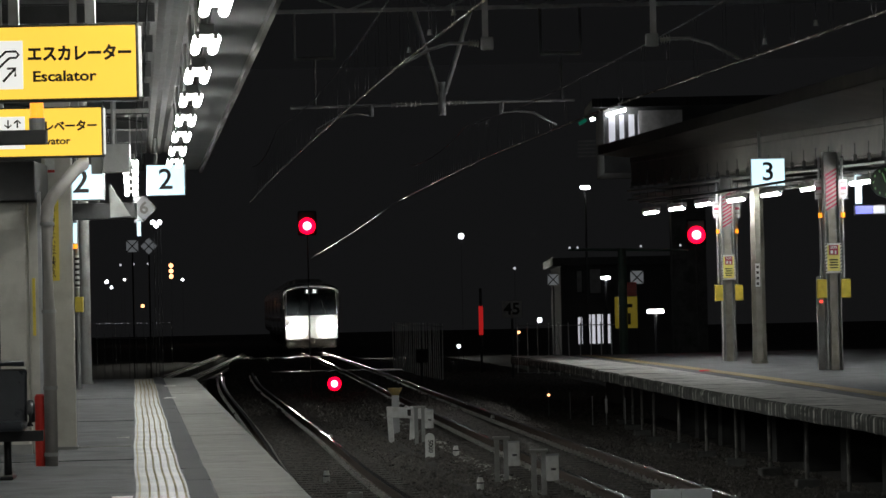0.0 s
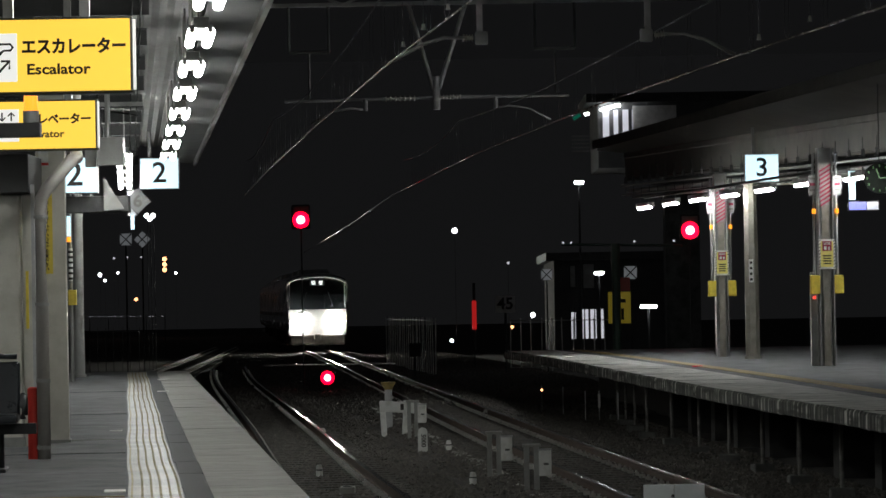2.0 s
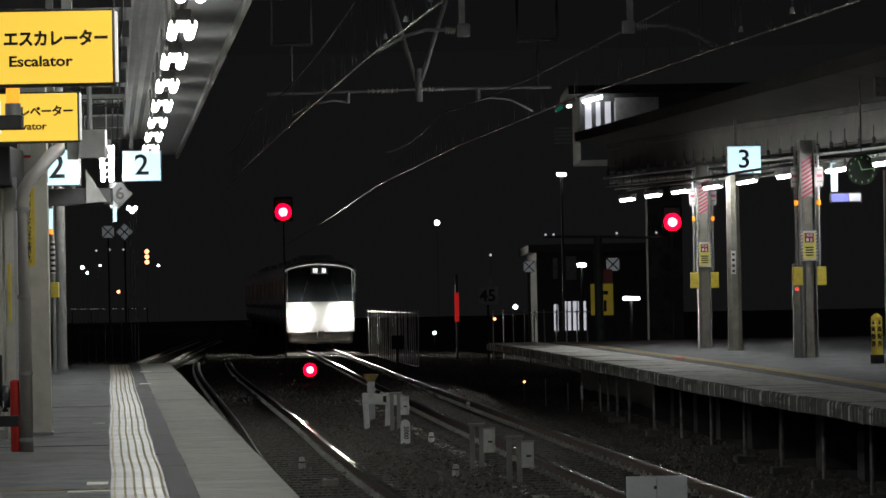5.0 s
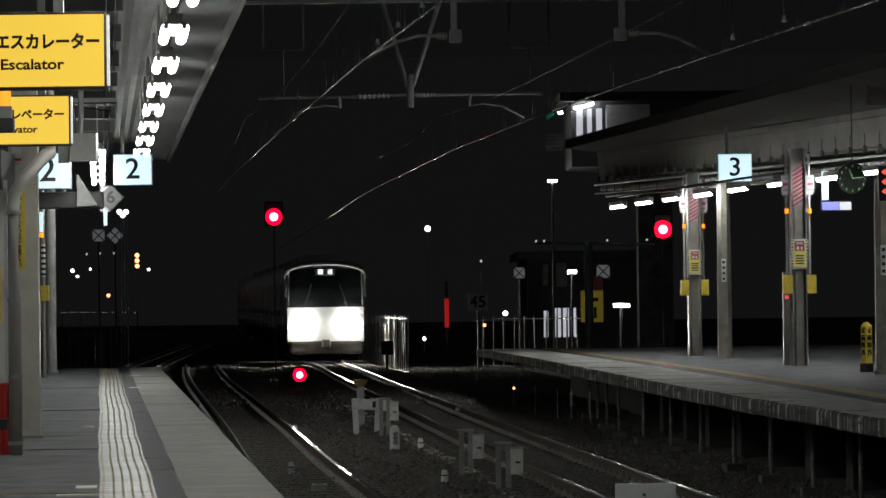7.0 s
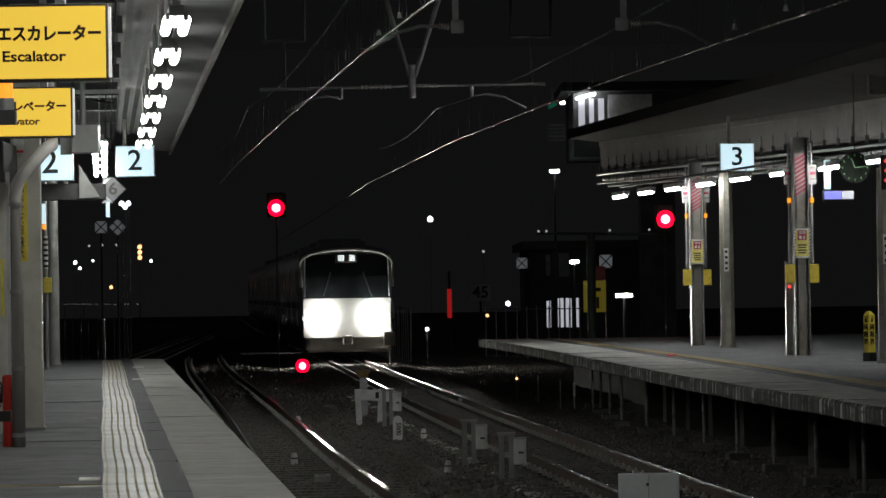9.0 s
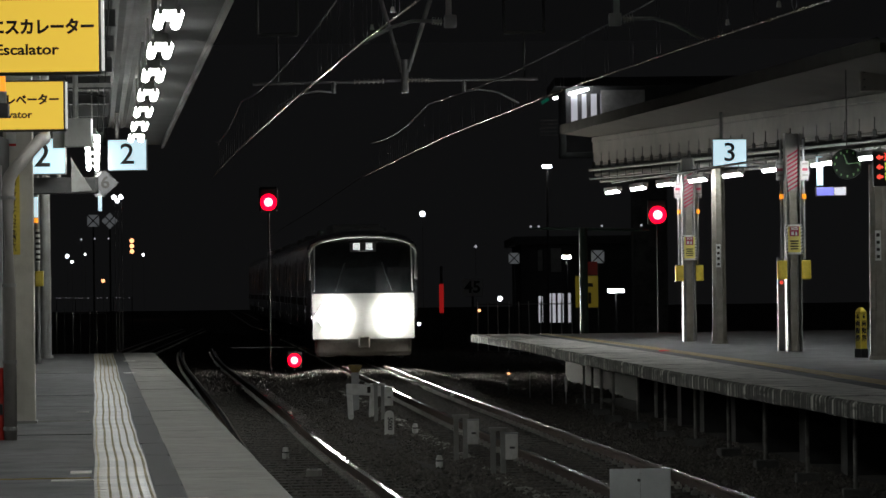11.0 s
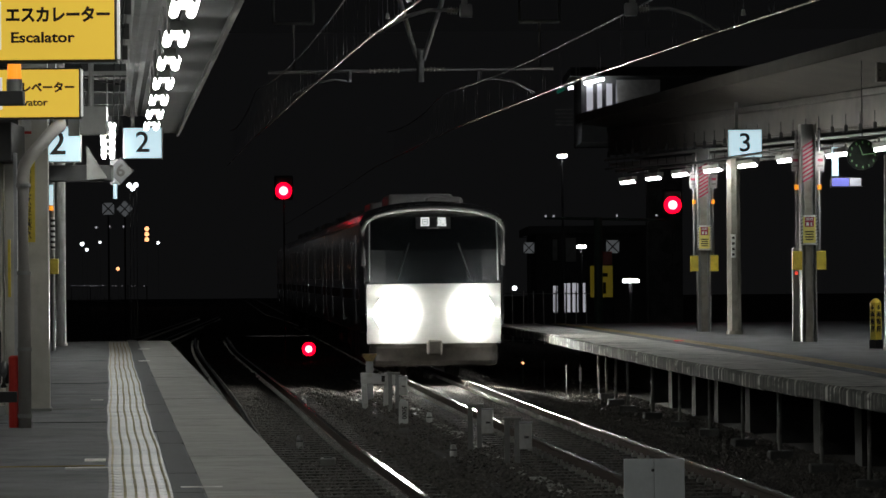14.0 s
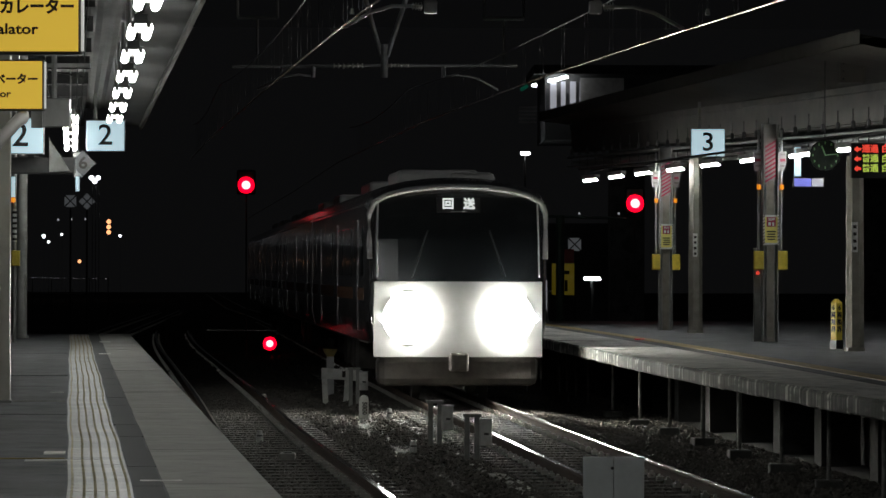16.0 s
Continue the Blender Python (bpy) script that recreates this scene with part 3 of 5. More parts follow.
lum3.matrix_basis = pose(*ROW3[0], 3.22, 0, 0, 8)
for x, y in ROW3[1:]:
    copy_thing(lum3, pose(x, y, 3.22, 0, 0, 8))


# ---- the train ----
def arc_outline(w, h_side, h_top, z0, n=10):
    """Cross-section of a car body: half width w, sides to h_side, arched roof to h_top."""
    pts = [(-w + 0.06, z0), (w - 0.06, z0), (w, z0 + 0.35), (w, h_side)]
    for i in range(1, n):
        a = math.pi * i / n
        pts.append((w * math.cos(a) * (1 - 0.02 * math.sin(a)), h_side + (h_top - h_side) * math.sin(a) ** 0.75))
    pts += [(-w, h_side), (-w, z0 + 0.35)]
    return pts


def add_bogie(ob, y):
    bm = nb()
    for s in (-0.95, 0.95):
        box(bm, s, y, 0.5, 0.12, 2.6, 0.22, bevel=0.03)
        box(bm, s, y, 0.72, 0.2, 0.6, 0.3)
    box(bm, 0, y, 0.55, 1.9, 0.5, 0.25)
    part("bogie", bm, M_UNDER, ob)
    for e in (-1.05, 1.05):
        bm = nb()
        rod(bm, (-0.62, y + e, 0.43), (-0.49, y + e, 0.43), 0.43, 24)
        rod(bm, (0.49, y + e, 0.43), (0.62, y + e, 0.43), 0.43, 24)
        rod(bm, (-0.6, y + e, 0.43), (0.6, y + e, 0.43), 0.08, 10)
        part("wheelset", bm, M_UNDER, ob)


def make_car(front):
    ob = empty("front_car" if front else "train_car", pose(0, 0, 0),
               "stainless commuter train car with lit headlights and dark windscreen" if front else "stainless commuter train car with dark windows",
               "train", "cars of the train")
    out = arc_outline(1.475, 3.15, 3.62, 0.95)
    rings = []
    y_front = 0.0
    if front:
        mid = 2.1
        for y, k, drop in ((0.0, 0.945, 0.16), (0.06, 0.965, 0.11), (0.2, 0.985, 0.05), (0.5, 1.0, 0.0)):
            rings.append([(x * k, y + 0.16 * (x / 1.475) ** 2 + 0.10 * max(z - 2.0, 0) ** 1.5, z - drop * (z - 0.95) / 2.67) for x, z in out])
        y_front = 0.5
    else:
        rings.append([(x, 0.15, z) for x, z in out])
    rings.append([(x, 19.7, z) for x, z in out])
    part("body", loft(nb(), rings), M_BODY, ob)
    # side windows and doors
    for side in (-1, 1):
        doors = (3.2, 9.8, 16.4)
        for dy in doors:
            bm = nb()
            box(bm, side * 1.478, dy, 2.02, 0.03, 1.3, 1.85, bevel=0.01)
            d = part("door", bm, M_BODY, ob)
            for e in (-0.32, 0.32):
                part("door_window", box(nb(), side * 1.49, dy + e, 2.42, 0.02, 0.42, 0.75), M_GLASSDARK, d)
        for wy, wl in ((1.6, 0.9), (5.2, 1.4), (6.5, 1.1), (7.9, 1.4), (11.8, 1.4), (13.1, 1.1), (14.4, 1.4), (18.4, 1.1)):
            if front and wy < 2:
                wl = 0.7
            part("window", box(nb(), side * 1.478, wy, 2.42, 0.03, wl, 0.82, bevel=0.01), M_GLASSDARK, ob)
        part("waist_stripe", box(nb(), side * 1.477, 10.2, 1.72, 0.012, 18.6, 0.2), M_BROWN, ob, "brown waist stripe")
        part("rain_gutter", box(nb(), side * 1.45, 10.2, 3.2, 0.05, 19.0, 0.03), M_BODY, ob)
        part("sole_bar", box(nb(), side * 1.38, 10.2, 0.98, 0.06, 19.0, 0.12), M_UNDER, ob)
    for y, l in ((5.5, 2.6), (13.8, 2.8)):
        part("air_conditioner", box(nb(), 0, y, 3.68, 1.4, l, 0.34, bevel=0.08), M_BODYWHITE, ob)
    for y in (7.6, 9.0, 11.6):
        for s in (-0.75, 0.75):
            part("underfloor_box", box(nb(), s, y, 0.62, 0.9, 1.1, 0.6, bevel=0.03), M_UNDER, ob)
    add_bogie(ob, 3.1)
    add_bogie(ob, 16.9)
    if not front:
        return ob
    # cab end
    part("roof_fairing", box(nb(), 0.3, 1.4, 3.58, 0.75, 0.9, 0.26, bevel=0.09), M_BODYWHITE, ob, "pale roof fairing")
    bm = nb()
    prof = arc_outline(1.43, 3.02, 3.46, 0.95)
    arc = [(x, -0.03 + 0.16 * (x / 1.475) ** 2 + 0.13, z) for x, z in prof if z > 2.75]
    arc.sort(key=lambda p: -p[0])
    arc = [(1.42, 0.23, 2.3), (1.425, 0.26, 2.6)] + arc + [(-1.425, 0.26, 2.6), (-1.42, 0.23, 2.3)]
    pipe(bm, arc, 0.045, 8)
    part("front_brow", bm, M_BROW, ob, "pale rounded brow over the windscreen")
    def face(x0, x1, z0, z1, off, n=8):
        bm2 = nb()
        grid = []
        for i in range(n + 1):
            x = x0 + (x1 - x0) * i / n
            col = []
            for z in (z0, (z0 + z1) / 2, z1):
                k = 0.16 * (x / 1.475) ** 2 + 0.10 * max(z - 2.0, 0) ** 1.5
                col.append((bm2.verts.new((x, k - off, z)), bm2.verts.new((x, k + 0.05, z))))
            grid.append(col)
        for i in range(n):
            for j in range(2):
                bm2.faces.new((grid[i][j][0], grid[i + 1][j][0], grid[i + 1][j + 1][0], grid[i][j + 1][0]))
                bm2.faces.new((grid[i][j + 1][1], grid[i + 1][j + 1][1], grid[i + 1][j][1], grid[i][j][1]))
            for j, c in ((0, 0), (2, 1)):
                bm2.faces.new((grid[i][j][0], grid[i][j][1], grid[i + 1][j][1], grid[i + 1][j][0]))
        for i in (0, n):
            for j in range(2):
                bm2.faces.new((grid[i][j][0], grid[i][j + 1][0], grid[i][j + 1][1], grid[i][j][1]))
        bmesh.ops.recalc_face_normals(bm2, faces=bm2.faces)
        return bm2
    part("windscreen", face(-1.3, 1.3, 1.95, 3.28, 0.012), M_GLASSDARK, ob, "wide dark windscreen")
    part("front_panel", face(-1.36, 1.36, 0.72, 1.93, 0.012), M_NOSE, ob)
    for s in (-1, 1):
        bm = nb()
        rod(bm, (s * 1.31, 0.1, 2.0), (s * 1.29, 0.24, 3.2), 0.014, 8)
        part("corner_pillar", bm, M_BODYWHITE, ob)
        bm = nb()
        rod(bm, (s * 0.75, -0.03, 2.0), (s * (0.75 - 0.25), 0.06, 2.75), 0.012, 6)
        part("wiper", bm, M_BLACK, ob)
        h = part("headlight", rod(nb(), (s * 0.8, 0.1, 1.34), (s * 0.8, 0.015, 1.34), 0.43, 36), M_NOSE, ob, "round headlight housing")
        # oversized dome and made-up ring of small ones imitate the round glare
        for dx, dz, r in [(0.0, 0.0, 0.35)] + [(0.4 * math.cos(k * 1.0472), 0.4 * math.sin(k * 1.0472), 0.075) for k in range(6)]:
            bm = nb()
            bmesh.ops.create_uvsphere(bm, u_segments=24, v_segments=14, radius=r, matrix=Matrix.Translation((s * 0.8 + dx, -0.04, 1.34 + dz)) @ Matrix.Diagonal((1, 0.6, 1, 1)))
            part("lens", bm, G_HEAD, h, "oversized lit dome standing in for headlight glare")
        # flat disc added to throw more light ahead of the train
        bm = nb()
        bmesh.ops.create_circle(bm, cap_ends=True, segments=24, radius=0.2, matrix=Matrix.Translation((s * 0.8, -0.252, 1.34)) @ Matrix.Rotation(radians(90), 4, "X"))
        part("added_bright_disc", bm, G_BEAM, h, "added bright disc on the lens")
        # added blocker that keeps the disc's back light off the nose
        part("lens_cup", rod(nb(), (s * 0.8, -0.19, 1.34), (s * 0.8, -0.249, 1.34), 0.205, 24), M_NOSE, h, "added grey disc that blocks the core's backward light")
    part("destination_box", box(nb(), 0, 0.12, 3.16, 0.7, 0.06, 0.24), M_BLACK, ob)
    for ch, x in (("回", -0.17), ("送", 0.17)):
        text("destination_character", ch, 0.19, G_DEST, ob, x, 0.075, 3.17, "white lit destination character")
    part("small_text_bar", box(nb(), 0, 0.075, 3.055, 0.26, 0.01, 0.015), M_GREYPAINT, ob)
    part("skirt", box(nb(), 0, 0.42, 0.5, 2.6, 0.5, 0.5, bevel=0.12), M_UNDER, ob, "dark grey obstacle skirt")
    bm = nb()
    box(bm, 0, 0.1, 0.64, 0.3, 0.5, 0.3, bevel=0.04)
    part("coupler", bm, M_UNDER, ob)
    return ob


cars = [make_car(True)]
middle = make_car(False)
cars.append(middle)
for i in range(2):
    cars.append(copy_thing(middle, pose(0, 0, 0)))


def on_track(y):
    return Vector((track_b(y), y, RAIL))


def back(y, d):
    """The y that lies d metres further along the track."""
    k = (track_b(y + 1) - track_b(y - 1)) / 2
    return y + d / math.sqrt(1 + k * k)


def front_y(t):
    s = 16.0 - t
    return 57.1 + 7.4 * s + 0.033 * s * s


def motions():
    for i, car in enumerate(cars):
        rows = []
        for k in range(33):
            y = back(front_y(k * 0.5), 20.0 * i)
            a, b = on_track(back(y, 3.1)), on_track(back(y, 16.9))
            d = (b - a).normalized()
            rows.append((k * 0.5, Matrix.Translation(a - d * 3.1) @ pose(0, 0, 0, 0, 0, math.degrees(math.atan2(-d.x, d.y)))))
        walk(car, rows)


# ---- near platform things ----
def hung_sign(name, w, h, m, face, label, rods=(), top=4.15, frame_mat=None):
    """A lit box sign; its lower right corner is the origin, it faces -y."""
    ob = empty(name, m, label, "sign")
    part("case", box(nb(), -w / 2, 0.08, h / 2, w, 0.15, h, bevel=0.008), frame_mat or M_DARK, ob)
    part("lit_face", box(nb(), -w / 2, 0.0, h / 2, w - 0.03, 0.012, h - 0.03), face, ob, "glowing sign face")
    for x in rods:
        part("hanger_rod", box(nb(), x, 0.08, (h + top - m.translation.z) / 2, 0.06, 0.06, top - m.translation.z - h), M_GREYPAINT, ob)
    return ob


esc = hung_sign("escalator_sign", 1.7, 0.46, pose(-1.8, 21.3, 2.5, 0, 0, 0), G_YELLOW, "lit yellow escalator sign with dark lettering", (-0.75, -0.29, -1.5), 4.2)
text("lettering", "エスカレーター", 0.1, M_INK, esc, -0.35, -0.01, 0.277, "dark Japanese lettering", 0.9, 0.04)
text("lettering", "Escalator", 0.088, M_INK, esc, -0.445, -0.01, 0.145, "dark Latin lettering", 1.18)
part("pictogram_field", box(nb(), -0.835, -0.008, 0.22, 0.29, 0.012, 0.29, bevel=0.005), G_PICTO, esc, "white pictogram field")
bm = nb()
pipe(bm, [(-0.95, -0.016, 0.22), (-0.88, -0.016, 0.22), (-0.79, -0.016, 0.3), (-0.73, -0.016, 0.3), (-0.715, -0.016, 0.28), (-0.73, -0.016, 0.262), (-0.77, -0.016, 0.262), (-0.87, -0.016, 0.17), (-0.95, -0.016, 0.17)], 0.008, 6)
part("pictogram", bm, M_INK, esc, "escalator outline")
bm = nb()
pipe(bm, [(-0.81, -0.016, 0.12), (-0.735, -0.016, 0.2)], 0.008, 6)
pipe(bm, [(-0.785, -0.016, 0.198), (-0.735, -0.016, 0.2), (-0.737, -0.016, 0.15)], 0.008, 6)
part("arrow", bm, M_INK, esc)
part("end_cap", box(nb(), 0.008, 0.04, 0.23, 0.014, 0.05, 0.42), G_PICTO, esc, "glowing white end panel")

elv = hung_sign("elevator_sign", 1.7, 0.44, pose(-2.92, 30.8, 2.59, 0, 0, 0), G_YELLOW, "lit yellow elevator sign with dark lettering", (-0.25, -0.9, -1.5), 4.2)
text("lettering", "エレベーター", 0.097, M_INK, elv, -0.33, -0.01, 0.265, "dark Japanese lettering", 0.97, 0.04)
text("lettering", "Elevator", 0.086, M_INK, elv, -0.45, -0.01, 0.14, "dark Latin lettering", 1.15)
part("pictogram_field", box(nb(), -0.81, -0.008, 0.22, 0.27, 0.012, 0.28, bevel=0.005), G_PICTO, elv, "white pictogram field")
for x, up in ((-0.74, 1), (-0.82, -1)):
    bm = nb()
    pipe(bm, [(x, -0.016, 0.26), (x, -0.016, 0.33)], 0.007, 6)
    z = 0.33 if up > 0 else 0.26
    pipe(bm, [(x - 0.03, -0.016, z - 0.03 * up), (x, -0.016, z), (x + 0.03, -0.016, z - 0.03 * up)], 0.007, 6)
    part("arrow", bm, M_INK, elv)
part("end_cap", box(nb(), 0.008, 0.04, 0.22, 0.014, 0.05, 0.4), G_PICTO, elv, "glowing white end panel")


def make_beacon():
    ob = empty("warning_beacon", pose(-3.06, 27, 2.52), "amber warning beacon on a dark steel arm", "warning light")
    part("arm", box(nb(), -0.44, 0, 0.055, 1.03, 0.12, 0.11, bevel=0.01), M_DARK, ob)
    part("hanger_rod", box(nb(), -0.85, 0, 0.85, 0.06, 0.06, 1.52), M_DARK, ob)
    part("base", rod(nb(), (0, 0, 0.11), (0, 0, 0.2), 0.06, 18), M_GREYPAINT, ob)
    part("lens", rod(nb(), (0, 0, 0.2), (0, 0, 0.33), 0.055, 18, 0.05), G_AMBER, ob, "amber lens, lit")


make_beacon()


def make_column():
    ob = empty("canopy_column", at2(-1.8, 32.75), "cream steel box column with a yellow notice", "column")
    part("shaft", box(nb(), 0, 0.14, 1.95, 0.27, 0.27, 3.88, bevel=0.012), M_CREAM, ob)
    part("base_plate", box(nb(), 0, 0.14, 0.01, 0.3, 0.3, 0.03), M_GREYPAINT, ob)
    part("notice", box(nb(), -0.05, 0, 1.91, 0.125, 0.01, 0.74), M_YELLOW, ob, "yellow vertical notice")
    words = "足元が大変滑りやすいのでご注意下さい"
    for i, ch in enumerate(words):
        text("lettering", ch, 0.042, M_INK, ob, -0.05, -0.007, 2.235 - 0.0385 * i, "", 1.5, depth=0.001)
    part("small_notice", box(nb(), -0.06, 0, 2.6, 0.09, 0.01, 0.16), M_WHITE, ob)
    part("stripe", box(nb(), -0.06, -0.004, 2.54, 0.09, 0.008, 0.025), M_RED, ob)


make_column()
wl = empty("column_lamp", pose(-3.72, 32.5, 2.45), "small amber lamp on a steel bracket by the column", "warning light")
part("bracket", box(nb(), 0.06, 0.06, -0.08, 0.16, 0.05, 0.04), M_GREYPAINT, wl)
part("lens", rod(nb(), (0, 0, -0.06), (0, 0, 0.05), 0.035, 12), G_AMBER, wl, "amber lens, lit")


def make_pipe():
    ob = empty("drain_pipe", pose(-3.21, 28.9, 0), "grey drainpipe with an elbow beside the column", "pipe")
    pts = [(0, 0, 0), (0, 0, 1.2), (0, 0, 2.02), (0.01, 0, 2.12), (0.05, 0.02, 2.19), (0.2, 0.1, 2.37), (0.235, 0.3, 2.44), (0.16, 1.4, 2.5), (-0.02, 3.2, 2.6), (-0.06, 3.5, 2.72), (-0.06, 3.55, 4.15)]
    part("tube", pipe(nb(), pts, 0.053, 16), M_PIPE, ob)
    for z in (0.08, 0.62, 1.24, 1.95):
        part("clamp", rod(nb(), (0, 0, z), (0, 0, z + 0.03), 0.06, 16), M_GREYPAINT, ob)
    red = empty("guard_post", pose(-3.3, 28.95, 0), "short red guard tube beside the drainpipe", "post")
    part("tube", rod(nb(), (0, 0, 0), (0, 0, 0.57), 0.046, 14), M_RED, red)
    part("cap", rod(nb(), (0, 0, 0.57), (0, 0, 0.585), 0.042, 14, 0.03), M_RED, red)
    strip = empty("door_frame_strip", pose(-3.5, 30.9, 0), "narrow steel strip with yellow mark by the cabinet", "trim")
    part("strip", box(nb(), 0, 0, 1.15, 0.03, 0.05, 2.3), M_GALV, strip)
    part("mark", box(nb(), -0.06, 0.02, 1.3, 0.025, 0.02, 0.5), M_YELLOW, strip)


make_pipe()


def make_cabinet():
    ob = empty("lift_shaft_wall", pose(-4.5, 32.2, 0, 0, 0, 0), "cream painted steel enclosure with a dark header", "wall")
    part("panel", box(nb(), -0.1, 0, 1.12, 1.8, 1.2, 2.24, bevel=0.02), M_CREAM, ob)
    part("joint", box(nb(), 0.55, -0.602, 0.98, 0.012, 0.01, 0.9), M_DARK, ob)
    part("header", box(nb(), -0.05, -0.15, 2.42, 1.92, 1.3, 0.35, bevel=0.015), M_DARK, ob, "dark header box")
    part("corner_post", box(nb(), 0.86, -0.5, 1.12, 0.09, 0.1, 2.24, bevel=0.01), M_CREAM, ob)
    part("plinth", box(nb(), -0.1, 0, 0.04, 1.84, 1.24, 0.09), M_GREYPAINT, ob)


make_cabinet()


def make_bench():
    ob = empty("platform_bench", pose(-3.28, 26.75, 0, 0, 0, 4), "black padded platform bench with steel legs", "bench")
    for i in range(3):
        x = -0.14 - 0.56 * i
        bm = nb()
        box(bm, x, 0.12, 0.62, 0.53, 0.05, 0.44, pose(0, 0, 0, -6, 0, 0), bevel=0.02)
        b = part("backrest", bm, M_LEATHER, ob)
        part("piping", pipe(nb(), [(x - 0.25, 0.1, 0.86), (x, 0.09, 0.87), (x + 0.25, 0.1, 0.86)], 0.02), M_LEATHER, b)
        part("seat", box(nb(), x, -0.12, 0.4, 0.53, 0.46, 0.07, bevel=0.025), M_LEATHER, ob)
        part("armrest", pipe(nb(), [(x + 0.3, 0.12, 0.42), (x + 0.3, 0.1, 0.56), (x + 0.3, -0.1, 0.57), (x + 0.3, -0.2, 0.5), (x + 0.3, -0.18, 0.4)], 0.025), M_BLACK, ob)
    part("seat_beam", box(nb(), -0.7, 0, 0.32, 1.9, 0.09, 0.08), M_BLACK, ob)
    for x in (-0.02, -1.3):
        part("leg", pipe(nb(), [(x, 0, 0.3), (x, 0, 0.03)], 0.03), M_BLACK, ob)
        part("foot", box(nb(), x, 0, 0.015, 0.1, 0.5, 0.03, bevel=0.01), M_BLACK, ob)


make_bench()


def make_round_column(m, r, h, label):
    ob = empty("round_column", m, label, "column", "columns of the near platform")
    part("shaft", rod(nb(), (0, 0, 0), (0, 0, h), r, 20), M_GREYPAINT, ob)
    part("base_ring", rod(nb(), (0, 0, 0), (0, 0, 0.05), r * 1.3, 20), M_GREYPAINT, ob)
    return ob


make_round_column(pose(-6.46, 64.1, 0), 0.095, 4.1, "grey round steel column at the platform's end")
c2 = make_round_column(pose(-6.17, 60.0, 0), 0.03, 4.1, "thin steel post with a striped wrap and yellow alarm box")
part("alarm_box", box(nb(), 0.03, -0.09, 1.42, 0.14, 0.1, 0.26, bevel=0.01), M_YELLOW, c2, "yellow alarm box")
part("warning_wrap", rod(nb(), (0, 0, 1.7), (0, 0, 2.25), 0.036, 20), M_WHITE, c2)
for k in range(6):
    part("stripe", rod(nb(), (0, 0, 1.72 + 0.09 * k), (0, 0, 1.76 + 0.09 * k), 0.039, 16), M_INK, c2)
part("lit_strip", box(nb(), -0.02, -0.06, 2.62, 0.06, 0.03, 0.34), G_SIGN, c2, "white glowing advertisement strip")
part("lamp", rod(nb(), (-0.02, -0.06, 2.36), (-0.02, -0.06, 2.44), 0.035, 10), G_AMBER, c2, "small amber lamp")
make_round_column(pose(-6.75, 66.2, 0), 0.04, 4.1, "thin grey column at the platform's end")


def number_sign(m, digit, w, h, label, posts, top):
    ob = hung_sign("number_sign", w, h, m, G_SIGN, label, posts, top, M_GALV)
    tagged(ob, group="platform number signs")
    text("number", digit, h * 0.92, M_INK, ob, -w / 2, -0.012, h * 0.5, "black number", 1.05, 0.012)
    return ob


number_sign(pose(-4.93, 52, 2.91), "2", 0.68, 0.53, "lit white platform number sign reading 2", (-0.15, -0.5), 4.2)
number_sign(pose(-4.32, 60, 3.22), "2", 0.66, 0.53, "lit white platform number sign reading 2, by the canopy's end", (-0.15, -0.5), 4.2)


def make_hung_box(name, x, y, z, w, d, h, material, label, category, top=4.28):
    ob = empty(name, pose(x, y, z), label, category)
    part("body", box(nb(), 0, 0, 0, w, d, h, bevel=0.012), material, ob)
    part("hanger_rod", rod(nb(), (-0.1 * w, 0, h / 2), (-0.1 * w, 0, top - z), 0.035, 10), M_GREYPAINT, ob)
    return ob


spk = make_hung_box("speaker_box", -4.1, 45, 3.2, 0.34, 0.25, 0.36, M_GREYPAINT, "grey steel loudspeaker box on a hanging pole", "loudspeaker")
part("bracket", box(nb(), -0.25, 0, -0.05, 0.14, 0.12, 0.28), M_GREYPAINT, spk)
part("cross_arm", box(nb(), 0.12, 0, 0.6, 0.6, 0.05, 0.05), M_GREYPAINT, spk)
dk = make_hung_box("monitor_housing", -5.0, 52.6, 2.76, 0.95, 0.4, 0.24, M_DARK, "dark monitor housing under the number sign", "monitor")
bm = nb()
loft(bm, [[(0.12, y, -0.1), (0.42, y, -0.08), (0.12, y, 0.4)] for y in (-0.26, -0.24)])
part("gusset", bm, M_GREYPAINT, dk, "pale triangular gusset plate")

six = empty("stop_position_sign", pose(-5.36, 64, 3.14), "grey diamond stopping sign with number 6", "sign")
bm = nb()
box(bm, 0, 0, 0, 0.34, 0.02, 0.34, pose(0, 0, 0, 0, 45, 0), bevel=0.006)
part("board", bm, mat("dull grey sign", (0.1, 0.1, 0.105), 0.6, bump=0.03, vary=0.1), six)
text("number", "6", 0.3, M_INK, six, 0, -0.014, 0, "black number 6", 1.1)
part("back_plate", box(nb(), -0.1, 0.05, -0.02, 0.18, 0.02, 0.46), M_GALV, six)
part("hanger_rod", rod(nb(), (-0.1, 0.05, 0.2), (-0.1, 0.05, 1.08), 0.02), M_GREYPAINT, six)
part("tube", rod(nb(), (-0.1, 0.02, -0.5), (-0.1, 0.02, -0.24), 0.035, 10), G_SIGN, six, "small lit tube")


# ---- raised platform things ----
M_NOTICE = mat("greyed notice", (0.34, 0.33, 0.33), 0.6, bump=0, vary=0.2, scale=9)
M_PRINT = mat("grey print", (0.22, 0.2, 0.2), 0.6, bump=0)
M_FIELD = mat("pale yellow placard", (0.82, 0.72, 0.2), 0.5, bump=0, vary=0.1)
M_CRIMSON = mat("faded crimson print", (0.32, 0.03, 0.07), 0.5, bump=0)


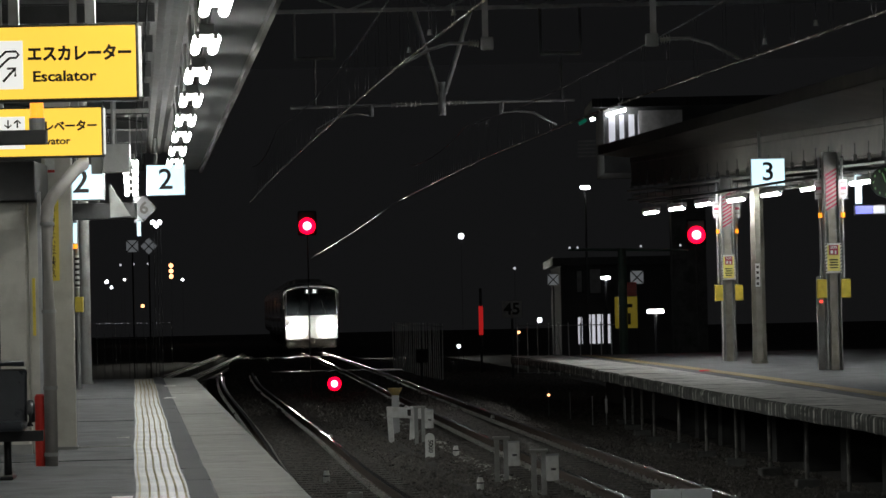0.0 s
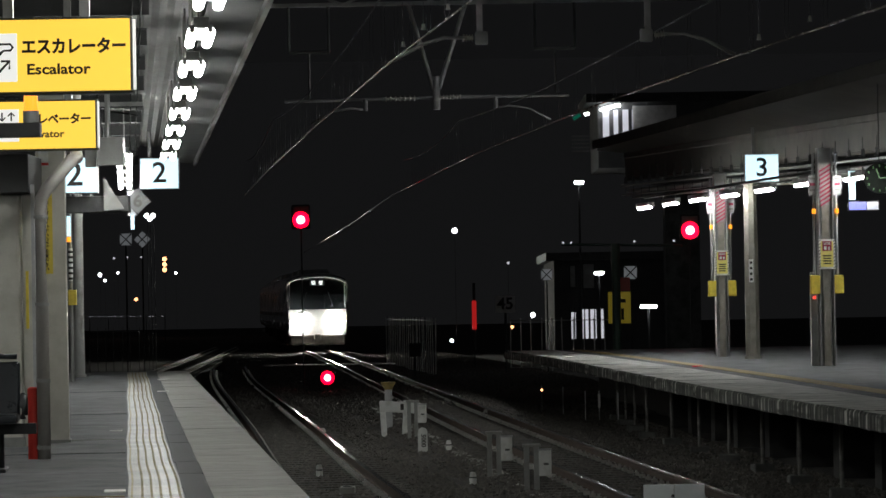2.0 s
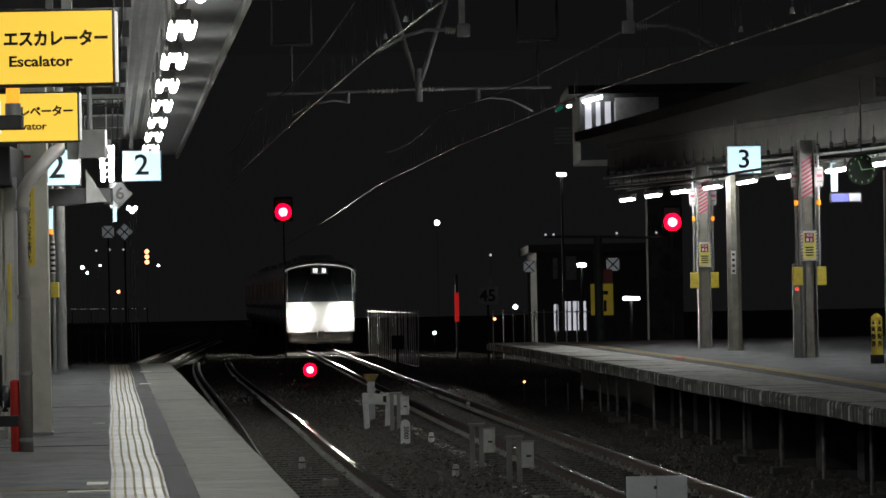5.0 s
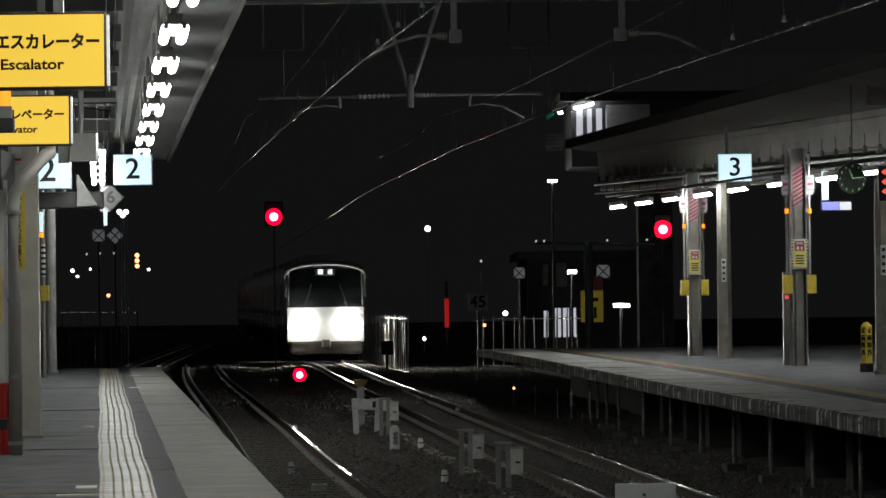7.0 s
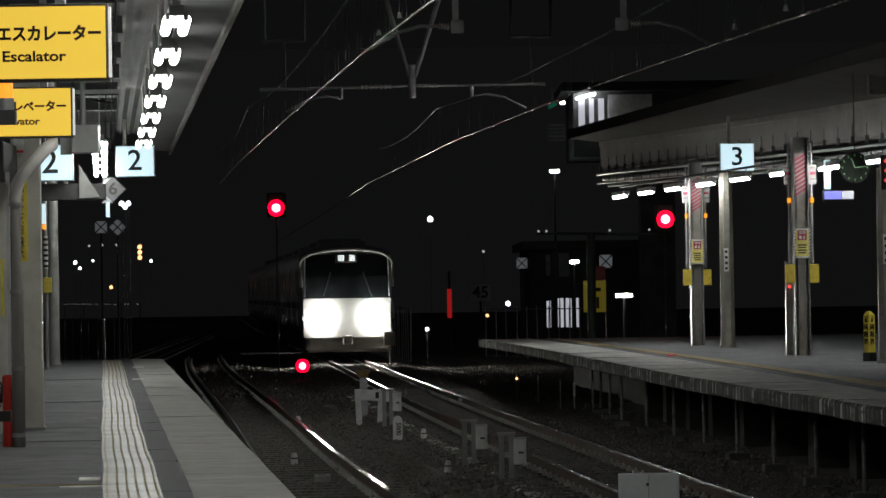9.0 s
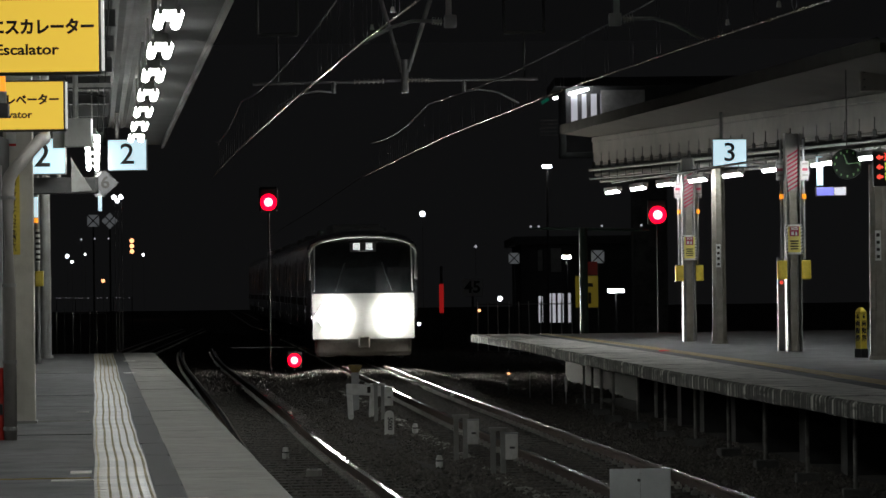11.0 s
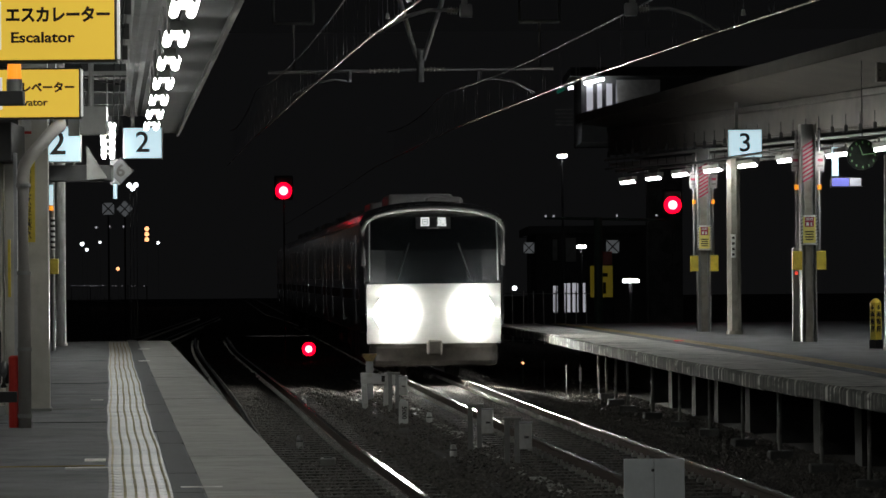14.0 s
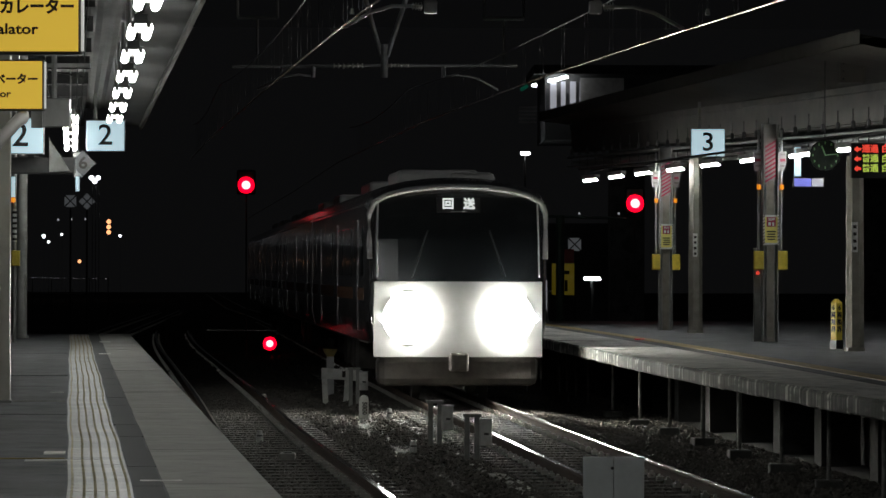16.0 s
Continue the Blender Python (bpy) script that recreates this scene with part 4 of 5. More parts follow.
def make_h_column(x, y):
    ob = empty("steel_column", pose(x, y, 0, 0, 0, 4), "grey steel H column with warning placard and yellow boxes", "column", "columns of the raised platform")
    bm = nb()
    box(bm, -0.125, 0, 1.9, 0.016, 0.25, 3.8)
    box(bm, 0.125, 0, 1.9, 0.016, 0.25, 3.8)
    box(bm, 0, 0.02, 1.9, 0.24, 0.014, 3.8)
    part("shaft", bm, M_GREYPAINT, ob)
    part("web_plate", box(nb(), 0, -0.05, 1.55, 0.13, 0.03, 3.1), M_POLE, ob, "grey cover plate")
    for s in (-0.2, 0.2):
        part("conduit", rod(nb(), (s, -0.02, 1.6), (s, -0.02, 3.7), 0.022), M_GALV, ob)
        b = part("call_box", box(nb(), s * 1.05, -0.08, 1.42, 0.17, 0.12, 0.33, bevel=0.012), M_YELLOW, ob, "yellow call box")
        part("lamp", rod(nb(), (s, -0.06, 2.66), (s, -0.06, 2.74), 0.036, 10), G_AMBER, ob, "small amber lamp")
        nt = part("notice", box(nb(), s * 1.1, -0.05, 3.15, 0.14, 0.015, 0.34), M_NOTICE, ob, "white notice with red print")
        for k in range(3):
            part("print_bar", box(nb(), s * 1.1, -0.06, 3.27 - 0.1 * k, 0.095, 0.008, 0.03 + 0.02 * (k % 2)), M_CRIMSON if k == 1 else M_PRINT, nt)
    # striped wrap
    part("wrap", box(nb(), 0, -0.075, 3.18, 0.19, 0.02, 0.75), M_SLAB, ob, "pale warning wrap")
    for k in range(9):
        bm = nb()
        box(bm, 0, -0.09, 2.85 + 0.075 * k, 0.192, 0.014, 0.036)
        for v in bm.verts:
            v.co.z += v.co.x * 0.6
        part("stripe", bm, M_CRIMSON, ob)
    pl = part("placard", box(nb(), 0, -0.145, 1.95, 0.29, 0.012, 0.52), M_WHITE, ob, "SOS placard with striped border")
    part("field", box(nb(), 0, -0.154, 1.95, 0.22, 0.008, 0.45), M_FIELD, pl)
    part("red_field", box(nb(), 0, -0.16, 2.09, 0.16, 0.008, 0.17), M_CRIMSON, pl)
    text("lettering", "SOS", 0.062, M_WHITE, pl, 0, -0.166, 2.135, "", 1.1)
    part("pictogram", box(nb(), -0.032, -0.166, 2.055, 0.045, 0.006, 0.055, bevel=0.002), M_WHITE, pl, "white train pictogram")
    part("pictogram", box(nb(), 0.034, -0.166, 2.05, 0.03, 0.006, 0.06, bevel=0.002), M_WHITE, pl, "white button pictogram")
    for k in range(4):
        part("print_bar", box(nb(), 0, -0.16, 1.92 - 0.045 * k, 0.15 - 0.02 * (k % 2), 0.008, 0.022), M_INK, pl)
    for k in range(9):
        for s in (-0.13, 0.13):
            bm = nb()
            box(bm, s, -0.153, 1.72 + 0.058 * k, 0.03, 0.006, 0.018)
            for v in bm.verts:
                v.co.z += (v.co.x - s) * 0.8
            part("border_stripe", bm, M_INK, pl)
    return ob


hc = make_h_column(5.91, 74.04)
hc2 = copy_thing(hc, pose(6.78, 62.08, 0, 0, 0, 4))
side = empty("cabinet_post", pose(6.62, 62.6, 0), "grey equipment post beside the column", "post")
part("body", box(nb(), 0, 0, 0.82, 0.13, 0.13, 1.64, bevel=0.01), M_GREYPAINT, side)
part("lamp", rod(nb(), (0, -0.09, 1.2), (0, -0.065, 1.2), 0.03, 10), G_LED_RED, side, "small red lamp")


def make_pole(x, y, h):
    ob = empty("octagonal_pole", pose(x, y, 0), "cream octagonal pole with a small plate", "pole", "poles of the raised platform")
    bm = nb()
    bmesh.ops.create_cone(bm, cap_ends=True, segments=8, radius1=0.15, radius2=0.135, depth=h, matrix=Matrix.Translation((0, 0, h / 2)) @ Matrix.Rotation(radians(22.5), 4, "Z"))
    part("shaft", bm, M_POLE, ob)
    part("base_ring", rod(nb(), (0, 0, 0), (0, 0, 0.06), 0.165, 8), M_POLE, ob)
    pl = part("plate", box(nb(), -0.02, -0.15, 1.75, 0.09, 0.012, 0.46), M_WHITE, ob, "small white plate")
    for k in range(4):
        part("print_bar", box(nb(), -0.02, -0.158, 1.91 - 0.11 * k, 0.05, 0.006, 0.05), M_INK, pl)
    return ob


make_pole(6.24, 70.65, 3.52)
make_pole(7.27, 54.57, 3.0)
number_sign(pose(6.81, 70.5, 3.5), "3", 0.68, 0.56, "lit white platform number sign reading 3 on a pole", (-0.5,), 4.6)


def make_bollard():
    ob = empty("limit_bollard", pose(7.2, 56.2, 0, 0, 0, 35), "yellow square bollard with black base and lettering", "bollard")
    part("shaft", box(nb(), 0, 0, 0.43, 0.13, 0.13, 0.6, bevel=0.008), M_YELLOW, ob)
    bm = nb()
    bmesh.ops.create_cone(bm, cap_ends=True, segments=4, radius1=0.09, radius2=0.03, depth=0.06, matrix=Matrix.Translation((0, 0, 0.76)) @ Matrix.Rotation(radians(45), 4, "Z"))
    part("cap", bm, M_YELLOW, ob)
    part("base", box(nb(), 0, 0, 0.07, 0.15, 0.15, 0.14), M_BLACK, ob)
    for i, ch in enumerate("6両限界"):
        text("lettering", ch, 0.1, M_INK, ob, 0, -0.068, 0.65 - 0.115 * i)
        o = text("lettering", ch, 0.1, M_INK, ob, 0, -0.068, 0.65 - 0.115 * i)
        o.matrix_basis = pose(0, 0, 0, 0, 0, -90)


make_bollard()


def make_display():
    ob = empty("departure_display", pose(7.02, 53, 2.62), "black departure display with red and green characters", "display")
    part("case", box(nb(), 0.62, 0.1, 0.26, 1.26, 0.16, 0.52, bevel=0.01), M_BLACK, ob)
    part("bracket", rod(nb(), (0.25, 0.15, 0.2), (0.25, 1.5, 0.2), 0.03), M_DARK, ob)
    for k, (w, m) in enumerate((("通過", G_LED_RED), ("普通", G_LED_GREEN), ("普通", G_LED_GREEN))):
        z = 0.43 - 0.145 * k
        bm = nb()
        loft(bm, [[(0.03, y, z), (0.085, y, z - 0.045), (0.085, y, z + 0.045)] for y in (0.005, 0.015)])
        box(bm, 0.11, 0.01, z, 0.05, 0.01, 0.035)
        part("arrow", bm, G_LED_RED, ob)
        text("characters", w, 0.125, m, ob, 0.27, 0.01, z, "glowing characters", 1.0)
        text("characters", "白", 0.125, G_LED_GREEN if k else G_LED_RED, ob, 0.5, 0.01, z, "glowing characters", 1.0)


make_display()

ck = empty("platform_clock", pose(7.49, 60, 3.19), "dark round station clock with green pointers", "clock")
part("case", rod(nb(), (0, 0.1, 0), (0, 0, 0), 0.26, 28), mat("matt black face", (0.02, 0.024, 0.02), 0.9, spec=0.05, bump=0), ck)
G_DIM = glow("luminous green", (0.25, 0.6, 0.2), 0.12)
for k in range(12):
    a = radians(30 * k)
    part("hour_mark", box(nb(), 0.21 * math.sin(a), -0.006, 0.21 * math.cos(a), 0.022, 0.01, 0.04, bevel=0.004), G_DIM, ck)
part("hour_hand", rod(nb(), (0, -0.012, 0), (-0.06, -0.012, 0.16), 0.01, 6), G_DIM, ck)
part("minute_hand", rod(nb(), (0, -0.012, 0), (0.2, -0.012, 0.02), 0.008, 6), G_DIM, ck)
part("hanger_rod", rod(nb(), (0, 0.05, 0.28), (0, 0.05, 1.9), 0.01), M_DARK, ck)

bl = empty("exit_sign", pose(7.45, 62.0, 2.78), "small blue and white lit hanging sign", "sign")
part("case", box(nb(), 0, 0.05, 0, 0.54, 0.08, 0.17), M_DARK, bl)
part("blue_face", box(nb(), -0.1, 0.0, 0, 0.3, 0.012, 0.14), G_BLUE, bl)
part("white_face", box(nb(), 0.16, 0.0, 0, 0.2, 0.012, 0.14), G_ROOM, bl)
part("lit_stem", box(nb(), -0.19, 0.02, 0.36, 0.11, 0.06, 0.5), G_SIGN, bl, "glowing white stem")


# ---- trackside ----
def on_ground(x, y):
    c = min(abs(x - track_b(y)), abs(x - track_a(y)))
    return -1.07 - 0.16 * min(max(c - 1.3, 0), 1)


def make_trough():
    """Concrete cable trough between the tracks, lid by lid."""
    ob = empty("cable_trough", pose(0, 0, 0), "pale concrete cable trough between the tracks", "cable trough")
    tagged(ob, kind="structure")
    bm = nb()
    box(bm, 0, 0, -1.115, 0.2, 0.97, 0.14, bevel=0.01)
    first = None
    for i in range(58):
        if random.random() < 0.06:
            continue
        y = 28 + 1.0 * i
        if first is None:
            first = part("lid", bm, M_TROUGH, ob)
            o = first
        else:
            o = new("lid", first.data)
            o.parent = ob
        o.matrix_basis = pose(1.57 - 0.07 * (y - 35.6) + random.uniform(-0.015, 0.015), y, random.uniform(-0.012, 0.012), random.uniform(-0.5, 0.5), random.uniform(-1, 1), 3.76)


make_trough()


def make_box_post(x, y, h):
    z = on_ground(x, y)
    ob = empty("junction_post", pose(x, y, z), "grey steel posts carrying a pale junction box", "junction box", "junction posts between the tracks")
    for s in (-0.09, 0.03):
        part("post", box(nb(), s, 0, h / 2, 0.065, 0.055, h, bevel=0.006), M_GREYPAINT, ob)
    part("top_plate", box(nb(), -0.03, 0, h + 0.02, 0.22, 0.14, 0.04, bevel=0.008), M_SLAB, ob)
    b = part("box", box(nb(), 0.13, -0.03, h - 0.19, 0.15, 0.13, 0.31, bevel=0.012), M_WHITE, ob, "pale steel junction box")
    part("latch", box(nb(), 0.14, -0.1, h - 0.2, 0.06, 0.015, 0.025), M_DARK, b)
    part("lid_rim", box(nb(), 0.13, -0.03, h - 0.03, 0.165, 0.145, 0.016), M_GALV, b)
    return ob


make_box_post(0.73, 46.2, 0.57)
make_box_post(1.12, 42.6, 0.54)
make_box_post(-0.43, 60.8, 0.62)


def make_marker():
    z = on_ground(-0.78, 63)
    ob = empty("trestle_marker", pose(-0.78, 63, z), "white trestle marker board with worn lettering", "marker")
    for s in (-0.2, 0.16):
        bm = nb()
        box(bm, s, 0, 0.32, 0.1, 0.06, 0.64, pose(0, 0, 0, 0, -3 if s < 0 else 3, 0), bevel=0.008)
        part("leg", bm, M_WHITE, ob)
    bd = part("board", box(nb(), 0.05, -0.05, 0.52, 0.72, 0.035, 0.19, pose(0, 0, 0, 0, 4, 0), bevel=0.006), M_WHITE, ob)
    for x in (0.12, 0.24):
        part("print_bar", box(nb(), x, -0.072, 0.52, 0.06, 0.008, 0.11), M_INK, bd)
    lamp = empty("point_indicator", pose(-0.95, 66.5, on_ground(-0.95, 66.5)), "post with a flared yellowish hood", "indicator")
    part("post", box(nb(), 0, 0, 0.37, 0.14, 0.1, 0.74), M_GALV, lamp)
    bm = nb()
    bmesh.ops.create_cone(bm, cap_ends=True, segments=4, radius1=0.1, radius2=0.2, depth=0.14, matrix=Matrix.Translation((0, 0, 0.81)) @ Matrix.Rotation(radians(45), 4, "Z"))
    part("hood", bm, M_TACTILE_DULL, lamp, "flared hood")
    p = empty("distance_post", pose(-0.27, 55.5, on_ground(-0.27, 55.5)), "white round-topped post with black numerals", "marker")
    bm = nb()
    box(bm, 0, 0, 0.16, 0.15, 0.07, 0.34)
    rod(bm, (0, -0.033, 0.33), (0, 0.033, 0.33), 0.074, 18)
    part("board", bm, M_WHITE, p)
    t5 = text("numerals", "5000", 0.1, M_INK, p, 0, 0, 0)
    t5.matrix_basis = pose(0.01, -0.04, 0.2, 0, 90, 0)


make_marker()
for x, y in ((0.13, 54.6), (0.41, 45.3), (0.9, 70.0), (-2.0, 61.0), (-1.6, 47.0)):
    st = empty("marker_stub", pose(x, y, on_ground(x, y)), "short white marker stub in the ballast", "marker", "marker stubs between the tracks")
    part("stub", rod(nb(), (0, 0, 0), (0, 0, 0.1), 0.045, 12), M_WHITE, st)
    part("band", rod(nb(), (0, 0, 0.1), (0, 0, 0.12), 0.035, 12), M_DARK, st)
    part("cap", rod(nb(), (0, 0, 0.12), (0, 0, 0.18), 0.045, 12, 0.03), M_WHITE, st)

wb = empty("trackside_board", pose(1.635, 25, on_ground(1.635, 25)), "plain white trackside board seen from behind", "board")
for s in (-0.108, 0.108):
    part("panel", box(nb(), s, 0, 0.7, 0.212, 0.02, 0.6, bevel=0.004), mat("pale grey board", (0.8, 0.83, 0.84), 0.4, vary=0.08, scale=4, bump=0.03), wb)
part("post", box(nb(), 0, 0.04, 0.48, 0.05, 0.05, 0.96), M_GALV, wb)
part("rivet", rod(nb(), (-0.01, -0.02, 0.92), (-0.01, -0.008, 0.92), 0.012, 8), M_DARK, wb)


def make_signal(x, y, z, base, label, lens=0.22, hood=True):
    ob = empty("signal", pose(x, y, base), label, "signal", "red signals")
    zz = z - base
    part("mast", rod(nb(), (0.0, 0.12, 0), (0.0, 0.12, zz + 0.3), 0.022, 10), M_DARK, ob)
    part("head", box(nb(), 0, 0.02, zz + 0.08 * hood, 2.3 * lens, 0.14, (0.66 if hood else 0.46), bevel=0.05), M_BLACK, ob, "black signal head")
    # red disc is widened as a halo; the pale middle imitates overexposure
    part("red_glow_disc", rod(nb(), (0, -0.1, zz), (0, -0.06, zz), lens, 20), G_RED, ob, "red disc widened to stand in for the lens halo")
    part("added_bright_disc", rod(nb(), (0, -0.112, zz), (0, -0.1, zz), lens * 0.52, 16), G_REDCORE, ob, "added bright disc on the lens")
    return ob


make_signal(-3.61, 95, 3.51, -1.2, "tall mast signal showing red")
make_signal(-2.97, 95, -0.71, -1.2, "low ground signal showing red", 0.18, False)
make_signal(6.41, 90, 2.95, -1.2, "tall mast signal showing red at the platform's end")


def cross_board(x, y, z, diamond=False):
    base = -1.25
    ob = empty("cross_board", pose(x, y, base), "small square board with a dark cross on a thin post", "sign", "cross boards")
    zz = z - base
    part("post", rod(nb(), (0, 0.03, 0), (0, 0.03, zz - 0.1), 0.025, 8), M_DARK, ob)
    m = pose(0, 0, zz, 0, 45, 0) if diamond else pose(0, 0, zz)
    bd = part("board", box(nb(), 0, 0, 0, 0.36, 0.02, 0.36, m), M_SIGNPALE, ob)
    for a in (45, -45):
        bm = nb()
        box(bm, 0, -0.014, 0, 0.5 if not diamond else 0.36, 0.01, 0.035, m @ pose(0, 0, 0, 0, a if not diamond else a + 45, 0))
        part("cross_bar", bm, M_INK, bd)


# reflective boards; the light they return is put in as emission
M_SIGNPALE = glow("retroreflective board with faint glow", (0.8, 0.85, 0.9), 0.10)
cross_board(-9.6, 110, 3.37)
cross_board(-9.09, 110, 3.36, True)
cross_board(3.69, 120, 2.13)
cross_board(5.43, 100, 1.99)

sp = empty("speed_board", pose(2.28, 120, -1.25), "dull speed limit board reading 45 on a post", "sign")
part("post", rod(nb(), (0, 0.04, 0), (0, 0.04, 2.2), 0.04, 8), M_DARK, sp)
part("board", box(nb(), 0, 0, 2.41, 0.68, 0.02, 0.58), M_WHITE, sp)
text("number", "45", 0.55, M_INK, sp, 0, -0.016, 2.41, "black number 45")
rp = empty("obstruction_light", pose(1.33, 130, -1.25), "slim post with a tall red glowing tube", "warning light")
part("post", rod(nb(), (0, 0.05, 0), (0, 0.05, 3.2), 0.05, 8), M_DARK, rp)
# red bar given its own glow, as unlit red would stay black
part("tube", rod(nb(), (0, 0, 1.5), (0, 0, 2.55), 0.085, 10), glow("dim red tube", (1.0, 0.03, 0.03), 0.3), rp, "red glowing tube")
rp2 = empty("yellow_board", pose(4.85, 95, -1.25), "yellow warning board behind a green post", "sign")
part("post", rod(nb(), (0, 0.05, 0), (0, 0.05, 2.4), 0.05, 8), M_DARK, rp2)
part("red_panel", box(nb(), 0.16, 0.0, 2.89, 0.26, 0.02, 0.36), M_RED, rp2, "red panel above the board")
# faint emission stands in for light falling on the board
yb = part("board", box(nb(), 0, 0, 2.27, 0.6, 0.02, 0.84), glow("yellow board with faint glow", (0.85, 0.65, 0.04), 0.08), rp2)
part("print_bar", box(nb(), 0.07, -0.014, 2.45, 0.2, 0.008, 0.1), M_INK, yb)
part("print_bar", box(nb(), 0.08, -0.014, 2.1, 0.08, 0.008, 0.3), M_INK, yb)

for x, y in ((2.95, 72), (3.23, 72), (3.51, 70), (2.64, 76), (2.24, 78)):
    sk = empty("lineside_stake", pose(x, y, on_ground(x, y)), "thin pale metal stake in the ballast", "stake", "stakes beside the raised platform")
    part("stake", rod(nb(), (0, 0, 0), (0, 0, 0.62), 0.012, 8), M_GALV, sk)
    if 71 < y < 73 and x > 3.05:
        part("plate", box(nb(), 0, -0.015, 0.42, 0.05, 0.01, 0.28), M_WHITE, sk, "white plate")
rb = empty("relay_box", pose(-0.73, 110, -1.25), "dark relay box on a post before the fence", "cabinet")
part("post", rod(nb(), (0, 0.03, 0), (0, 0.03, 0.9), 0.04, 8), M_DARK, rb)
part("case", box(nb(), 0, 0, 1.04, 0.36, 0.22, 0.42, bevel=0.015), M_UNDER, rb)
part("edge_trim", box(nb(), -0.185, -0.02, 1.04, 0.02, 0.24, 0.42), M_GALV, rb)
cb = empty("cable_block", pose(-1.11, 42.4, on_ground(-1.11, 42.4)), "low pale concrete block between the rails", "block")
part("block", box(nb(), 0, 0, 0.06, 0.18, 0.3, 0.12, bevel=0.015), M_SLAB, cb)
part("plate", box(nb(), 0, 0, 0.124, 0.1, 0.16, 0.012), M_DARK, cb)
gp = empty("pipe_gantry", pose(0, 90, -1.25), "dark green pipe gantry with a thin crossbar", "gantry")
part("post", rod(nb(), (4.52, 0, 0), (4.52, 0, 3.9), 0.11, 14), M_GREEN, gp)
part("crossbar", rod(nb(), (3.16, 0, 3.9), (6.2, 0, 3.82), 0.035, 10), M_GREEN, gp)
for x in (3.2, 3.4, 5.0, 6.0):
    part("stud_lamp", rod(nb(), (x, -0.03, 3.92), (x, -0.03, 3.97), 0.025, 8), G_ROOM, gp)


def make_fence(name, a, b, height, step, label, thick=0.035):
    a, b = Vector(a), Vector(b)
    ob = empty(name, Matrix.Translation(a), label, "fence")
    d = b - a
    n = int(d.length / step)
    for u in (0.12, height - 0.1):
        part("rail", rod(nb(), (0, 0, u), tuple(d + Vector((0, 0, u))), thick * 0.5, 6), M_GALV, ob)
    first = None
    for i in range(n + 1):
        if first is None:
            first = part("picket", box(nb(), 0, 0, height / 2, thick, thick, height), M_WHITE if thick > 0.02 else M_DARK, ob)
            o = first
        else:
            o = new("picket", first.data)
            o.parent = ob
        p = d * (i / n)
        o.matrix_basis = Matrix.Translation(p) @ pose(0, 0, 0, random.uniform(-1, 1), random.uniform(-1, 1), random.uniform(-20, 20))


make_fence("lineside_fence", (-1.99, 138, -1.25), (-0.1, 118, -1.25), 2.0, 0.8, "pale metal picket fence beside the track")
make_fence("end_fence", (-9.0, 92, -1.25), (-7.4, 88, -1.25), 2.0, 0.7, "thin dark metal fence past the platform's end", 0.014)
make_fence("yard_fence", (2.6, 128, -1.25), (6.2, 124, -1.25), 1.9, 0.5, "thin metal yard fence behind the raised platform")


# ---- overhead line ----
def wire(name, pts, r, material, label):
    ob = empty(name, pose(0, 0, 0), label, "overhead wire", "overhead wires")
    part("strand", pipe(nb(), pts, r, 6), material, ob)
    return ob


W1 = [(2.6, 14, 4.2), (0.42, 34.9, 4.2), (-0.49, 43.5, 4.2), (-1.89, 58.3, 4.2), (-3.63, 77.5, 4.2), (-5.1, 95, 4.2)]
W2 = [(7.6, 14, 4.2), (4.66, 36.9, 4.2), (3.71, 44.2, 4.2), (2.48, 54.4, 4.2), (0.85, 70.9, 4.2), (-1.18, 97.2, 4.2), (-3.35, 134, 4.2), (-7.5, 200, 4.2)]


def between(pts, y):
    for a, b in zip(pts, pts[1:]):
        if a[1] <= y <= b[1]:
            return Vector(a).lerp(Vector(b), (y - a[1]) / (b[1] - a[1]))
    return Vector(pts[-1])


def catenary(pts, hi):
    """Carrier wire above a contact wire, sagging between supports, with droppers."""
    sup = [14, 44, 75, 95]
    line = []
    for a, b in zip(sup, sup[1:]):
        for k in range(8):
            y = a + (b - a) * k / 8
            q = k / 8
            p = between(pts, y)
            line.append((p.x, y, p.z + hi - 2.2 * (hi - 0.45) * q * (1 - q)))
    return line


c1 = wire("contact_wire", W1, 0.013, M_WIRE, "bright copper contact wire over the near track")
c2w = wire("contact_wire", W2, 0.013, M_WIRE, "bright copper contact wire over the main track")
for pts, hi, own in ((W1, 0.95, c1), (W2, 0.85, c2w)):
    line = catenary(pts, hi)
    part("carrier_strand", pipe(nb(), line, 0.009, 6), M_CABLE, own, "grey carrier wire")
    for (x, y, z), (x2, y2, z2) in zip(line[2:22], line[3:23]):
        for u in (0.25, 0.75):
            yy = y + (y2 - y) * u
            p = between(pts, yy)
            h = z + (z2 - z) * u
            part("dropper", pipe(nb(), [(p.x - 0.02, yy, h), (p.x - 0.025, yy, p.z + 0.06), (p.x, yy, p.z), (p.x + 0.025, yy, p.z + 0.06), (p.x + 0.02, yy, h)], 0.0035, 5), M_CABLE, own)


def make_insulator(bm, a, b, n=7, r=0.06):
    """One ribbed porcelain body from a to b."""
    a, b = Vector(a), Vector(b)
    q = (b - a).to_track_quat("Z", "Y")
    rings = []
    for i in range(n):
        for u, k in ((0.0, 0.45), (0.25, 0.5), (0.3, 1.0), (0.55, 0.85), (0.6, 0.5)):
            p = a.lerp(b, (i + u) / n)
            rings.append([p + q @ Vector((r * k * math.cos(j * 0.5236), r * k * math.sin(j * 0.5236), 0)) for j in range(12)])
    return loft(bm, rings)


